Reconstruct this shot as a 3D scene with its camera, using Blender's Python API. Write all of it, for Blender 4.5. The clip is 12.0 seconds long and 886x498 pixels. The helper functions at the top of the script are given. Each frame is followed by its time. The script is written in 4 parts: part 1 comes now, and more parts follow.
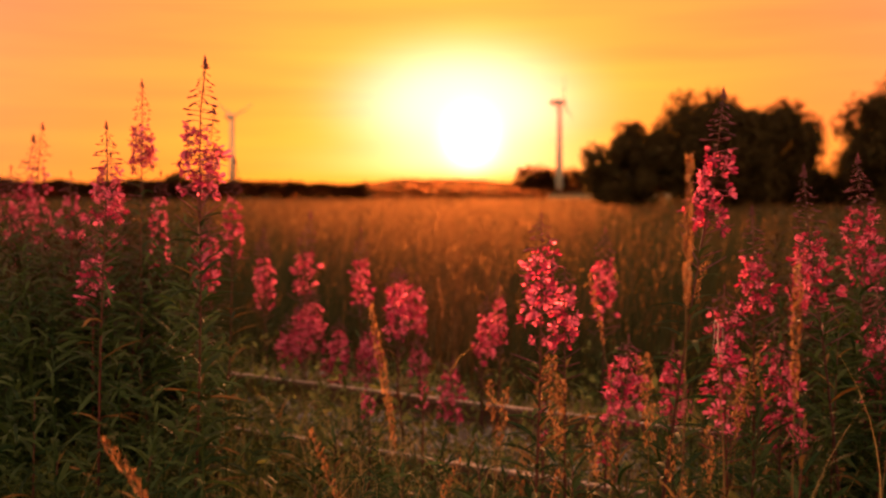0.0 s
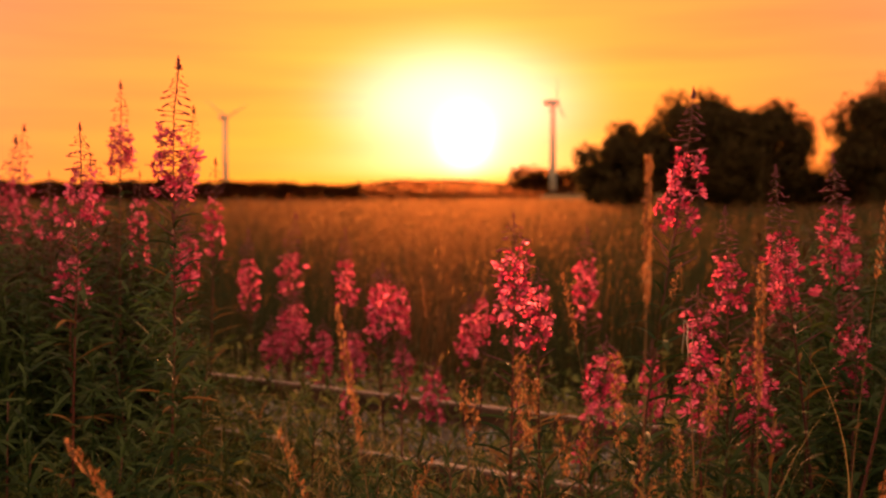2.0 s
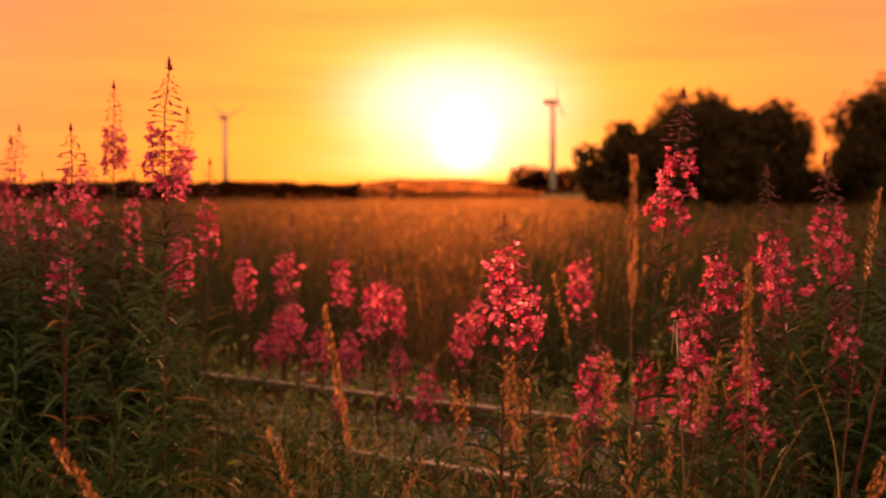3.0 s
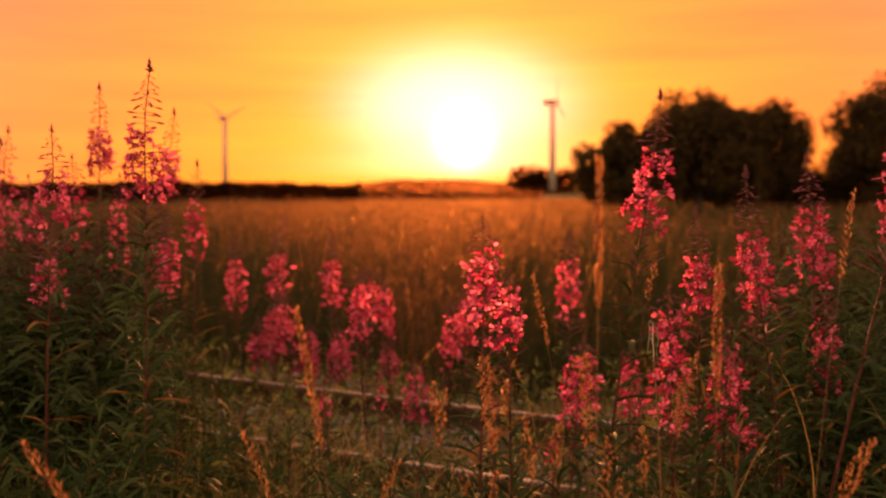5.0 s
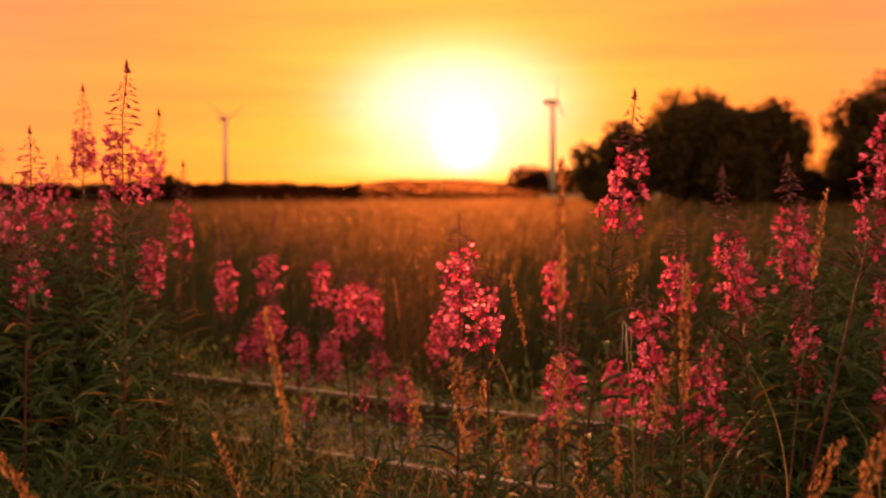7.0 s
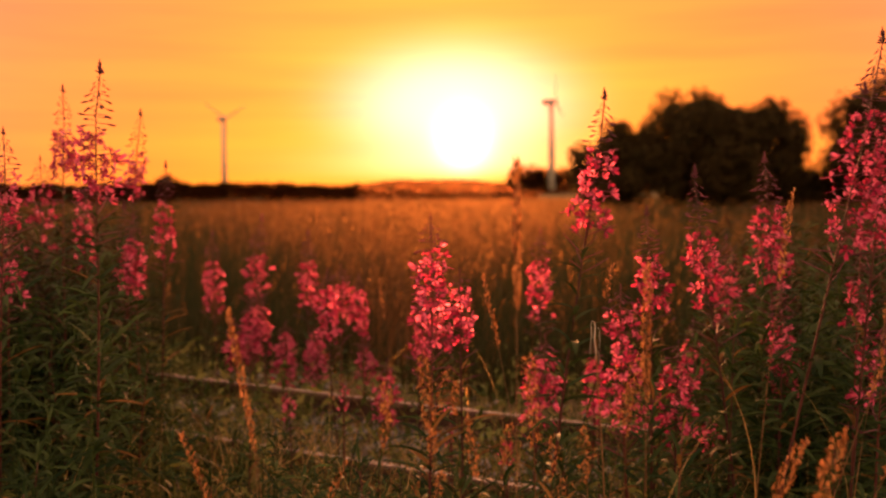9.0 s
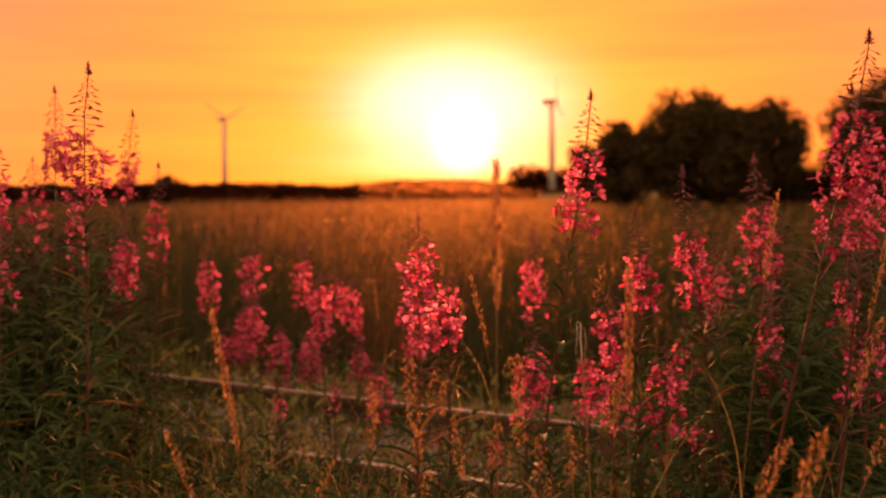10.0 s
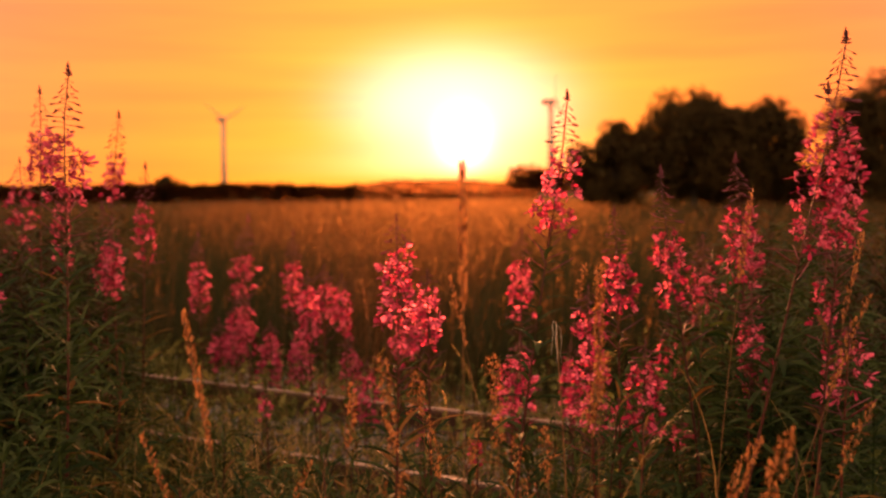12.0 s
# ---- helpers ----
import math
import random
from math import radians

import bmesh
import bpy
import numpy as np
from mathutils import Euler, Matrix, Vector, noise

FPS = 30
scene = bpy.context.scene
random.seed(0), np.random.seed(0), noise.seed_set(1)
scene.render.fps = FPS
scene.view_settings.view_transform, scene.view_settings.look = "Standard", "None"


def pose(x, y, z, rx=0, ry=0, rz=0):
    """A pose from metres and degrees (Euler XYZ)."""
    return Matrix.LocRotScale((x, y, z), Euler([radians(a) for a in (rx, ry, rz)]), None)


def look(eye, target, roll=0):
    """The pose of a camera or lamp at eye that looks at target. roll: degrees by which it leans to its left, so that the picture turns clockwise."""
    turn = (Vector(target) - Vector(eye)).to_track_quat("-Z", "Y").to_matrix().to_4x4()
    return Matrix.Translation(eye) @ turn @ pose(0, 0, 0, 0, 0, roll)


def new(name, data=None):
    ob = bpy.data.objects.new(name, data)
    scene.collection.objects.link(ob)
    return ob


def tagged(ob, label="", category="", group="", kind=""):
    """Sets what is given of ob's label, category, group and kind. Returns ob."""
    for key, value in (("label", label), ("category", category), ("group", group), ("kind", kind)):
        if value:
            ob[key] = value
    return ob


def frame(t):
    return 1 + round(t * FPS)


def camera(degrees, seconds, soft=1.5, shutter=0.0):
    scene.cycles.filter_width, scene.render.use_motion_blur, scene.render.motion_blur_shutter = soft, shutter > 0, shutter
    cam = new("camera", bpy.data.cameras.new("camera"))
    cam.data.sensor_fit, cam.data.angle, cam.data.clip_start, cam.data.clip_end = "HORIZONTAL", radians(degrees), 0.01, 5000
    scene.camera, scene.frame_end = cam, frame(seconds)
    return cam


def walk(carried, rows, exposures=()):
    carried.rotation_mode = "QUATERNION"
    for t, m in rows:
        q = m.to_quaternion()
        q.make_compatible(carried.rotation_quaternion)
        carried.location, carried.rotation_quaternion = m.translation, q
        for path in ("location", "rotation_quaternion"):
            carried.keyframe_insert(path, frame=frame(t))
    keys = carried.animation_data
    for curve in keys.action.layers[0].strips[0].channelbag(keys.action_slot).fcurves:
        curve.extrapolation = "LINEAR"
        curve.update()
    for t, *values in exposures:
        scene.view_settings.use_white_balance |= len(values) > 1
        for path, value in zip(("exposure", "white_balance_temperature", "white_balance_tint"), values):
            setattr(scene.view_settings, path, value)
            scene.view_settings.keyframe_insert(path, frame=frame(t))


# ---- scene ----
cam = camera(50.0, 12.0, soft=2.5)
cam.data.dof.use_dof = True
cam.data.dof.focus_distance = 2.1
cam.data.dof.aperture_fstop = 2.8
PATH = [
    (0, (-0.002, -0.011, 0.998), (-0.002, 1.986, 0.88), -0.10),
    (0.5, (0.008, -0.017, 0.997), (0.01, 1.979, 0.88), -0.12),
    (1, (0.021, -0.018, 0.998), (0.024, 1.979, 0.881), -0.15),
    (1.5, (0.035, -0.017, 0.998), (0.045, 1.979, 0.881), -0.17),
    (2, (0.045, -0.013, 0.998), (0.058, 1.983, 0.881), -0.20),
    (2.5, (0.055, -0.015, 0.999), (0.069, 1.982, 0.882), -0.23),
    (3, (0.066, -0.012, 0.999), (0.079, 1.984, 0.881), -0.25),
    (5, (0.113, -0.016, 1.0), (0.126, 1.98, 0.883), -0.35),
    (5.5, (0.126, -0.016, 1.0), (0.139, 1.981, 0.883), -0.38),
    (6, (0.136, -0.014, 0.999), (0.15, 1.982, 0.882), -0.40),
    (6.5, (0.151, -0.016, 1.001), (0.164, 1.98, 0.884), -0.43),
    (8.5, (0.212, -0.016, 1.002), (0.224, 1.981, 0.884), -0.53),
    (9, (0.227, -0.017, 1.001), (0.241, 1.979, 0.884), -0.55),
    (9.5, (0.242, -0.017, 1.002), (0.256, 1.98, 0.885), -0.58),
    (10, (0.256, -0.019, 1.002), (0.269, 1.978, 0.885), -0.60),
    (10.5, (0.267, -0.019, 1.001), (0.282, 1.978, 0.884), -0.62),
    (11, (0.281, -0.02, 1.002), (0.294, 1.976, 0.885), -0.65),
    (11.5, (0.289, -0.025, 1.001), (0.305, 1.972, 0.885), -0.67),
    (12, (0.303, -0.023, 1.002), (0.317, 1.974, 0.885), -0.70),
]
walk(cam, [(t, look(eye, target, roll)) for t, eye, target, roll in PATH])

# ---------------------------------------------------------------- light
SUN_AZ, SUN_EL = 1.6, 4.2
SUN_DIR = Vector((math.sin(radians(SUN_AZ)) * math.cos(radians(SUN_EL)),
                  math.cos(radians(SUN_AZ)) * math.cos(radians(SUN_EL)), math.sin(radians(SUN_EL))))

world = bpy.data.worlds.new("sunset_sky")
scene.world = world
world.use_nodes = True
wn, wl = world.node_tree.nodes, world.node_tree.links
wn.clear()


def wmath(op, a, b=None):
    n = wn.new("ShaderNodeMath")
    n.operation = op
    for i, v in enumerate((a, b)):
        if v is None:
            continue
        if isinstance(v, (int, float)):
            n.inputs[i].default_value = v
        else:
            wl.new(v, n.inputs[i])
    return n.outputs[0]


def build_sky():
    coord = wn.new("ShaderNodeTexCoord").outputs["Generated"]

    def away(az, el, flat):
        """The angle from a bearing and height, with heights stretched by flat."""
        squash = wn.new("ShaderNodeVectorMath")
        squash.operation = "MULTIPLY"
        squash.inputs[1].default_value = (1, 1, flat)
        wl.new(coord, squash.inputs[0])
        unit = wn.new("ShaderNodeVectorMath")
        unit.operation = "NORMALIZE"
        wl.new(squash.outputs[0], unit.inputs[0])
        dot = wn.new("ShaderNodeVectorMath")
        dot.operation = "DOT_PRODUCT"
        wl.new(unit.outputs[0], dot.inputs[0])
        az, el = radians(az), radians(el)
        dot.inputs[1].default_value = Vector((math.sin(az) * math.cos(el), math.cos(az) * math.cos(el), math.sin(el) * flat)).normalized()
        return wmath("ARCCOSINE", wmath("MINIMUM", dot.outputs["Value"], 1.0))

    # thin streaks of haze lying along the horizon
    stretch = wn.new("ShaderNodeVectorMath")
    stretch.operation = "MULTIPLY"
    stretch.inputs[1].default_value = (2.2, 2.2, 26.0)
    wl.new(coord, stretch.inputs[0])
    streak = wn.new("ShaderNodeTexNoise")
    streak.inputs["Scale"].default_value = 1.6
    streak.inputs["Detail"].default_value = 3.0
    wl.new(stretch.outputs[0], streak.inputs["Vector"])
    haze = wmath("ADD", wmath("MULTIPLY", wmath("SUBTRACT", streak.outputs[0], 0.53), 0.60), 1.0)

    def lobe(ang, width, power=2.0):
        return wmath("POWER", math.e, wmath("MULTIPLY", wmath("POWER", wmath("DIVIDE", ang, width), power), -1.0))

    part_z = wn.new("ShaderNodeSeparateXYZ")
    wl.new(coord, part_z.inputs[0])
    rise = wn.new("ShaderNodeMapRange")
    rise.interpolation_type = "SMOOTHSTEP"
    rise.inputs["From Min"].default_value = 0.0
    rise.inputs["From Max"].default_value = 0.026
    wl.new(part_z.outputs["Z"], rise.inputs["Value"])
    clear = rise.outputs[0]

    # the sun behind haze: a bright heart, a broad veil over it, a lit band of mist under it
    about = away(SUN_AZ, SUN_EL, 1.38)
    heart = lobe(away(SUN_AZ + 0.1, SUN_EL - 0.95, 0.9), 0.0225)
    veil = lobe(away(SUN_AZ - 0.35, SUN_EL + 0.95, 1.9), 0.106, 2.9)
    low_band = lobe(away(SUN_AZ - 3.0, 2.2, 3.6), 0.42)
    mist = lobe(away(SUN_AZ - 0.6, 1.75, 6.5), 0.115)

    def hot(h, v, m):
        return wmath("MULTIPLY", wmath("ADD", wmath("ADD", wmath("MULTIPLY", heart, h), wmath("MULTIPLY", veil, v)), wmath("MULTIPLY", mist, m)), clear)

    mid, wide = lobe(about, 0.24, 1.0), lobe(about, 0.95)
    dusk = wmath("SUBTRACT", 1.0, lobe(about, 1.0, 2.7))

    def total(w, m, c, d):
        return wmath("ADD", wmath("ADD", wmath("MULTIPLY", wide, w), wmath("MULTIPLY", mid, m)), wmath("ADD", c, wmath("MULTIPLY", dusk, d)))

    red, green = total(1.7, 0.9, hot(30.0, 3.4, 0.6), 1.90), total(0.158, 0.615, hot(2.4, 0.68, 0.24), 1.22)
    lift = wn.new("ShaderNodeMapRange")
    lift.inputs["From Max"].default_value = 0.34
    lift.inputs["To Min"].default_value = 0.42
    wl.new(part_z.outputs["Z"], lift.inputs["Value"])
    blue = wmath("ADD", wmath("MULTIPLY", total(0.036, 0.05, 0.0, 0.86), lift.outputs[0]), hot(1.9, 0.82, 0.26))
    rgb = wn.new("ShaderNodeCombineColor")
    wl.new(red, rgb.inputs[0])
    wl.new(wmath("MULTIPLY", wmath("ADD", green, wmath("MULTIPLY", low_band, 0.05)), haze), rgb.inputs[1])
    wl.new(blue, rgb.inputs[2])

    sky = wn.new("ShaderNodeTexSky")
    sky.sky_type = "NISHITA"
    sky.sun_disc = False
    sky.sun_elevation = radians(SUN_EL)
    sky.sun_rotation = radians(SUN_AZ)
    low = wn.new("ShaderNodeBackground")
    low.inputs["Strength"].default_value = 0.006
    wl.new(sky.outputs[0], low.inputs["Color"])
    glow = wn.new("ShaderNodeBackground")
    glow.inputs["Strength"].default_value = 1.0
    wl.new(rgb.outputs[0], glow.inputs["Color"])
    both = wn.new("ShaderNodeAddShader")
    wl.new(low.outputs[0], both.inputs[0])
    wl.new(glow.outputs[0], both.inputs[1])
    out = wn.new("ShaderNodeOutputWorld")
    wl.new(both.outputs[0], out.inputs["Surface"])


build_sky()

sun_data = bpy.data.lights.new("sun", "SUN")
sun_data.energy = 5.0
sun_data.angle = radians(7.0)
sun_data.color = (1.0, 0.36, 0.12)
sun = new("sun", sun_data)
sun.matrix_world = look(SUN_DIR * 100, (0, 0, 0))

# ---------------------------------------------------------------- materials


def material(name, dark, light, rough=0.7, scale=30.0, through_light=0.0, bump=0.0, island=False, spread=0.35, metal=0.0,
             forward=0.0, gloss=0.5, bending=1.22):
    """A surface between two colours: noise at two sizes, a shift per piece, and for leaves light that passes through."""
    m = bpy.data.materials.new(name)
    m.use_nodes = True
    n, l = m.node_tree.nodes, m.node_tree.links
    n.clear()
    out = n.new("ShaderNodeOutputMaterial")
    body = n.new("ShaderNodeBsdfPrincipled")
    coord = n.new("ShaderNodeTexCoord")
    big, fine = n.new("ShaderNodeTexNoise"), n.new("ShaderNodeTexNoise")
    for t, s, d in ((big, scale * 0.13, 2.0), (fine, scale, 4.0)):
        t.inputs["Scale"].default_value = s
        t.inputs["Detail"].default_value = d
        l.new(coord.outputs["Object"], t.inputs["Vector"])
    if island:
        own = n.new("ShaderNodeNewGeometry").outputs["Random Per Island"]
    else:
        own = n.new("ShaderNodeObjectInfo").outputs["Random"]

    def calc(op, a, b):
        k = n.new("ShaderNodeMath")
        k.operation = op
        for i, v in enumerate((a, b)):
            if isinstance(v, (int, float)):
                k.inputs[i].default_value = v
            else:
                l.new(v, k.inputs[i])
        return k.outputs[0]

    f = calc("ADD", calc("MULTIPLY", calc("ADD", big.outputs[0], fine.outputs[0]), 0.5),
             calc("MULTIPLY", calc("SUBTRACT", own, 0.5), spread * 2))
    ramp = n.new("ShaderNodeMapRange")
    ramp.inputs["From Min"].default_value = 0.25
    ramp.inputs["From Max"].default_value = 0.75
    l.new(f, ramp.inputs["Value"])
    mix = n.new("ShaderNodeMix")
    mix.data_type = "RGBA"
    mix.inputs["A"].default_value = (*dark, 1)
    mix.inputs["B"].default_value = (*light, 1)
    l.new(ramp.outputs[0], mix.inputs["Factor"])
    l.new(mix.outputs["Result"], body.inputs["Base Color"])
    body.inputs["Roughness"].default_value = rough
    body.inputs["Specular IOR Level"].default_value = gloss
    body.inputs["Metallic"].default_value = metal
    if bump:
        b = n.new("ShaderNodeBump")
        b.inputs["Strength"].default_value = bump
        b.inputs["Distance"].default_value = 0.004
        l.new(fine.outputs[0], b.inputs["Height"])
        l.new(b.outputs[0], body.inputs["Normal"])
    last = body.outputs[0]
    if through_light:
        thin = n.new("ShaderNodeBsdfTranslucent")
        l.new(mix.outputs["Result"], thin.inputs["Color"])
        blend = n.new("ShaderNodeMixShader")
        blend.inputs[0].default_value = through_light
        l.new(last, blend.inputs[1])
        l.new(thin.outputs[0], blend.inputs[2])
        last = blend.outputs[0]
    if forward:
        # thin blades scatter low light mostly onward
        onward = n.new("ShaderNodeBsdfRefraction")
        onward.inputs["IOR"].default_value = bending
        onward.inputs["Roughness"].default_value = 0.75
        l.new(mix.outputs["Result"], onward.inputs["Color"])
        blend = n.new("ShaderNodeMixShader")
        blend.inputs[0].default_value = forward
        l.new(last, blend.inputs[1])
        l.new(onward.outputs[0], blend.inputs[2])
        last = blend.outputs[0]
    l.new(last, out.inputs["Surface"])
    return m


M_SOIL = material("soil_and_thatch", (0.05, 0.036, 0.016), (0.14, 0.105, 0.05), 0.95, 14.0, bump=0.8, gloss=0.0)
M_PETAL = material("pink_petal", (0.44, 0.026, 0.090), (0.82, 0.145, 0.270), 0.6, 60.0, 0.23, spread=0.6, forward=0.17, gloss=0.18, bending=1.32)
M_SEPAL = material("dark_red_sepal", (0.085, 0.010, 0.018), (0.18, 0.024, 0.038), 0.6, 60.0, 0.25)
M_STEM = material("red_brown_stem", (0.045, 0.011, 0.009), (0.10, 0.024, 0.016), 0.6, 40.0, gloss=0.2)
M_LEAF = material("willowherb_leaf", (0.013, 0.029, 0.008), (0.043, 0.066, 0.019), 0.6, 30.0, 0.4, gloss=0.08, forward=0.09)
M_LEAF_RED = material("turning_leaf", (0.10, 0.05, 0.012), (0.22, 0.11, 0.03), 0.6, 30.0, 0.4, gloss=0.08, forward=0.09)
M_UNDER = material("undergrowth_green", (0.055, 0.078, 0.020), (0.250, 0.260, 0.072), 0.6, 8.0, 0.48, island=True, spread=0.5, gloss=0.08, forward=0.32)
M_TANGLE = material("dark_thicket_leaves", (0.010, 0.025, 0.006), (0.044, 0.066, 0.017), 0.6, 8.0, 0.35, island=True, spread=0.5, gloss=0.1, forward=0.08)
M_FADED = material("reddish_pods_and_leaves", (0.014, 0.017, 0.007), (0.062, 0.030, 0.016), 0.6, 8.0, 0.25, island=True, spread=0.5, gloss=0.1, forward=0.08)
M_DRY = material("dry_grass", (0.17, 0.11, 0.035), (0.52, 0.34, 0.13), 0.6, 8.0, 0.4, island=True, spread=0.5, gloss=0.08, forward=0.28)
M_STRAW = material("straw_stem", (0.12, 0.050, 0.016), (0.25, 0.11, 0.036), 0.6, 40.0, 0.3)
M_SEED = material("golden_seed_head", (0.15, 0.048, 0.014), (0.62, 0.25, 0.076), 0.45, 60.0, 0.34, island=True, gloss=0.3, spread=0.6, forward=0.06)
M_POD = material("pale_dry_pod", (0.34, 0.27, 0.19), (0.62, 0.52, 0.40), 0.7, 60.0, 0.3)
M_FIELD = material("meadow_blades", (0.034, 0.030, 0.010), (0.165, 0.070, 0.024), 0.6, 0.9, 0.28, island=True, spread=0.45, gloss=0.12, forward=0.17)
# green grass whose colour also holds the shade near the trees
M_GREEN_SHADED = material("green_shaded_meadow", (0.014, 0.020, 0.006), (0.046, 0.043, 0.013), 0.65, 0.9, 0.3, island=True, spread=0.45, gloss=0.1, forward=0.06)
M_PLUME = material("meadow_plumes", (0.07, 0.034, 0.011), (0.20, 0.095, 0.032), 0.6, 2.0, 0.5, island=True, spread=0.4, gloss=0.15, forward=0.17)
M_RUST = material("rusty_steel", (0.030, 0.016, 0.010), (0.085, 0.042, 0.024), 0.75, 35.0, bump=0.6, metal=0.3)
M_RAILHEAD = material("worn_rail_head", (0.05, 0.036, 0.027), (0.26, 0.21, 0.165), 0.5, 22.0, bump=0.4, metal=0.25)
M_SLEEPER = material("weathered_sleeper", (0.05, 0.038, 0.028), (0.14, 0.11, 0.08), 0.9, 26.0, bump=0.9)
M_GRAVEL = material("grey_gravel", (0.09, 0.08, 0.07), (0.23, 0.21, 0.19), 0.9, 20.0, bump=0.5, island=True, spread=0.5)
M_CROWN = material("tree_leaves", (0.022, 0.018, 0.006), (0.058, 0.036, 0.012), 0.7, 1.5, 0.10, island=True, spread=0.4, gloss=0.04, forward=0.12)
M_BARK = material("dark_bark", (0.03, 0.022, 0.015), (0.08, 0.06, 0.04), 0.9, 12.0, bump=0.8)
# leaf colour tinted red to imitate the haze glow under the sun
M_HEDGE_GLOW = material("hedge_leaves_glow_tint", (0.028, 0.018, 0.007), (0.095, 0.033, 0.011), 0.7, 0.6, 0.2, island=True, spread=0.4, gloss=0.03, forward=0.65)
M_RIDGE = material("far_fields", (0.05, 0.028, 0.012), (0.09, 0.05, 0.02), 0.95, 0.01, gloss=0.0)
M_TURBINE = material("white_turbine_paint", (0.30, 0.26, 0.20), (0.40, 0.35, 0.28), 0.65, 0.3, spread=0.1, gloss=0.25)

# ---------------------------------------------------------------- builders
rng = np.random.default_rng(7)
rnd = random.Random(11)


def as_mesh(name, verts, faces, mats, slots=None, smooth=False):
    me = bpy.data.meshes.new(name)
    me.from_pydata([tuple(v) for v in verts], [], [tuple(f) for f in faces])
    for m in mats:
        me.materials.append(m)
    if slots is not None:
        me.polygons.foreach_set("material_index", np.asarray(slots, dtype=np.int32))
    if smooth:
        me.polygons.foreach_set("use_smooth", np.ones(len(me.polygons), dtype=bool))
    me.update()
    return me


def bulk_mesh(name, verts, faces, mats):
    """A large mesh out of numpy blocks of equal-sided faces."""
    me = bpy.data.meshes.new(name)
    k = faces.shape[1]
    me.vertices.add(len(verts))
    me.vertices.foreach_set("co", verts.astype(np.float32).ravel())
    me.loops.add(faces.size)
    me.loops.foreach_set("vertex_index", faces.astype(np.int32).ravel())
    me.polygons.add(len(faces))
    me.polygons.foreach_set("loop_start", np.arange(0, faces.size, k, dtype=np.int32))
    for m in mats:
        me.materials.append(m)
    me.update(calc_edges=True)
    me.validate()
    return me


def ribbons(base, height, width, yaw, bend, facing, levels=4):
    """Blades that taper and bow: base points, heights, widths, the way they bow, by how much, and the way they face."""
    n = len(base)
    s = np.linspace(0, 1, levels)
    wid = (1 - s ** 1.6) * 0.94 + 0.06
    side = np.stack([np.cos(facing), np.sin(facing), np.zeros(n)], 1)
    out = np.empty((n, levels, 2, 3))
    for i in range(levels):
        mid = base.copy()
        mid[:, 0] += np.cos(yaw) * bend * height * s[i] ** 2
        mid[:, 1] += np.sin(yaw) * bend * height * s[i] ** 2
        mid[:, 2] += height * (s[i] - 0.35 * np.abs(bend) * s[i] ** 2.5)
        out[:, i, 0] = mid - side * (width * wid[i] / 2)[:, None]
        out[:, i, 1] = mid + side * (width * wid[i] / 2)[:, None]
    start = np.arange(n)[:, None] * levels * 2
    faces = np.concatenate([start + np.array([[2 * i, 2 * i + 1, 2 * i + 3, 2 * i + 2]]) for i in range(levels - 1)], 0)
    return out.reshape(-1, 3), faces


def narrow_leaves(foot, length, width, yaw, lift, droop, levels=5):
    """Leaves pointed at both ends that leave a stem at foot, rise by lift and arch down by droop."""
    n = len(foot)
    s = np.linspace(0, 1, levels)
    wid = np.sin(np.pi * np.clip(s * 0.9 + 0.08, 0, 1)) ** 0.8
    wid[-1] = 0.02
    along = np.stack([np.cos(yaw), np.sin(yaw)], 1)
    roll = rng.normal(0, 0.5, n)
    side = np.stack([-along[:, 1] * np.cos(roll), along[:, 0] * np.cos(roll), np.sin(roll)], 1)
    out = np.empty((n, levels, 2, 3))
    for i in range(levels):
        mid = foot.copy()
        mid[:, :2] += along * (length * s[i])[:, None]
        mid[:, 2] += length * (lift * s[i] - droop * s[i] ** 2)
        out[:, i, 0] = mid - side * (width * wid[i] / 2)[:, None]
        out[:, i, 1] = mid + side * (width * wid[i] / 2)[:, None]
    start = np.arange(n)[:, None] * levels * 2
    faces = np.concatenate([start + np.array([[2 * i, 2 * i + 1, 2 * i + 3, 2 * i + 2]]) for i in range(levels - 1)], 0)
    return out.reshape(-1, 3), faces


def leaflets(centre, size, longer=1.0, up=0.0):
    """Small four-cornered leaves, turned at random, slightly folded."""
    n = len(centre)
    a = rng.normal(size=(n, 3))
    a[:, 2] += up
    a /= np.linalg.norm(a, axis=1)[:, None]
    b = np.cross(a, rng.normal(size=(n, 3)))
    b /= np.linalg.norm(b, axis=1)[:, None]
    c = np.cross(a, b)
    s = np.asarray(size)[:, None]
    pts = np.stack([centre - a * s * longer, centre - b * s * 0.5 + c * s * 0.12, centre + a * s * longer, centre + b * s * 0.5 + c * s * 0.12], 1)
    return pts.reshape(-1, 3), np.arange(n * 4).reshape(-1, 4)


def merge(*blocks):
    vs, fs, at = [], [], 0
    for v, f in blocks:
        vs.append(v)
        fs.append(f + at)
        at += len(v)
    return np.concatenate(vs), np.concatenate(fs)


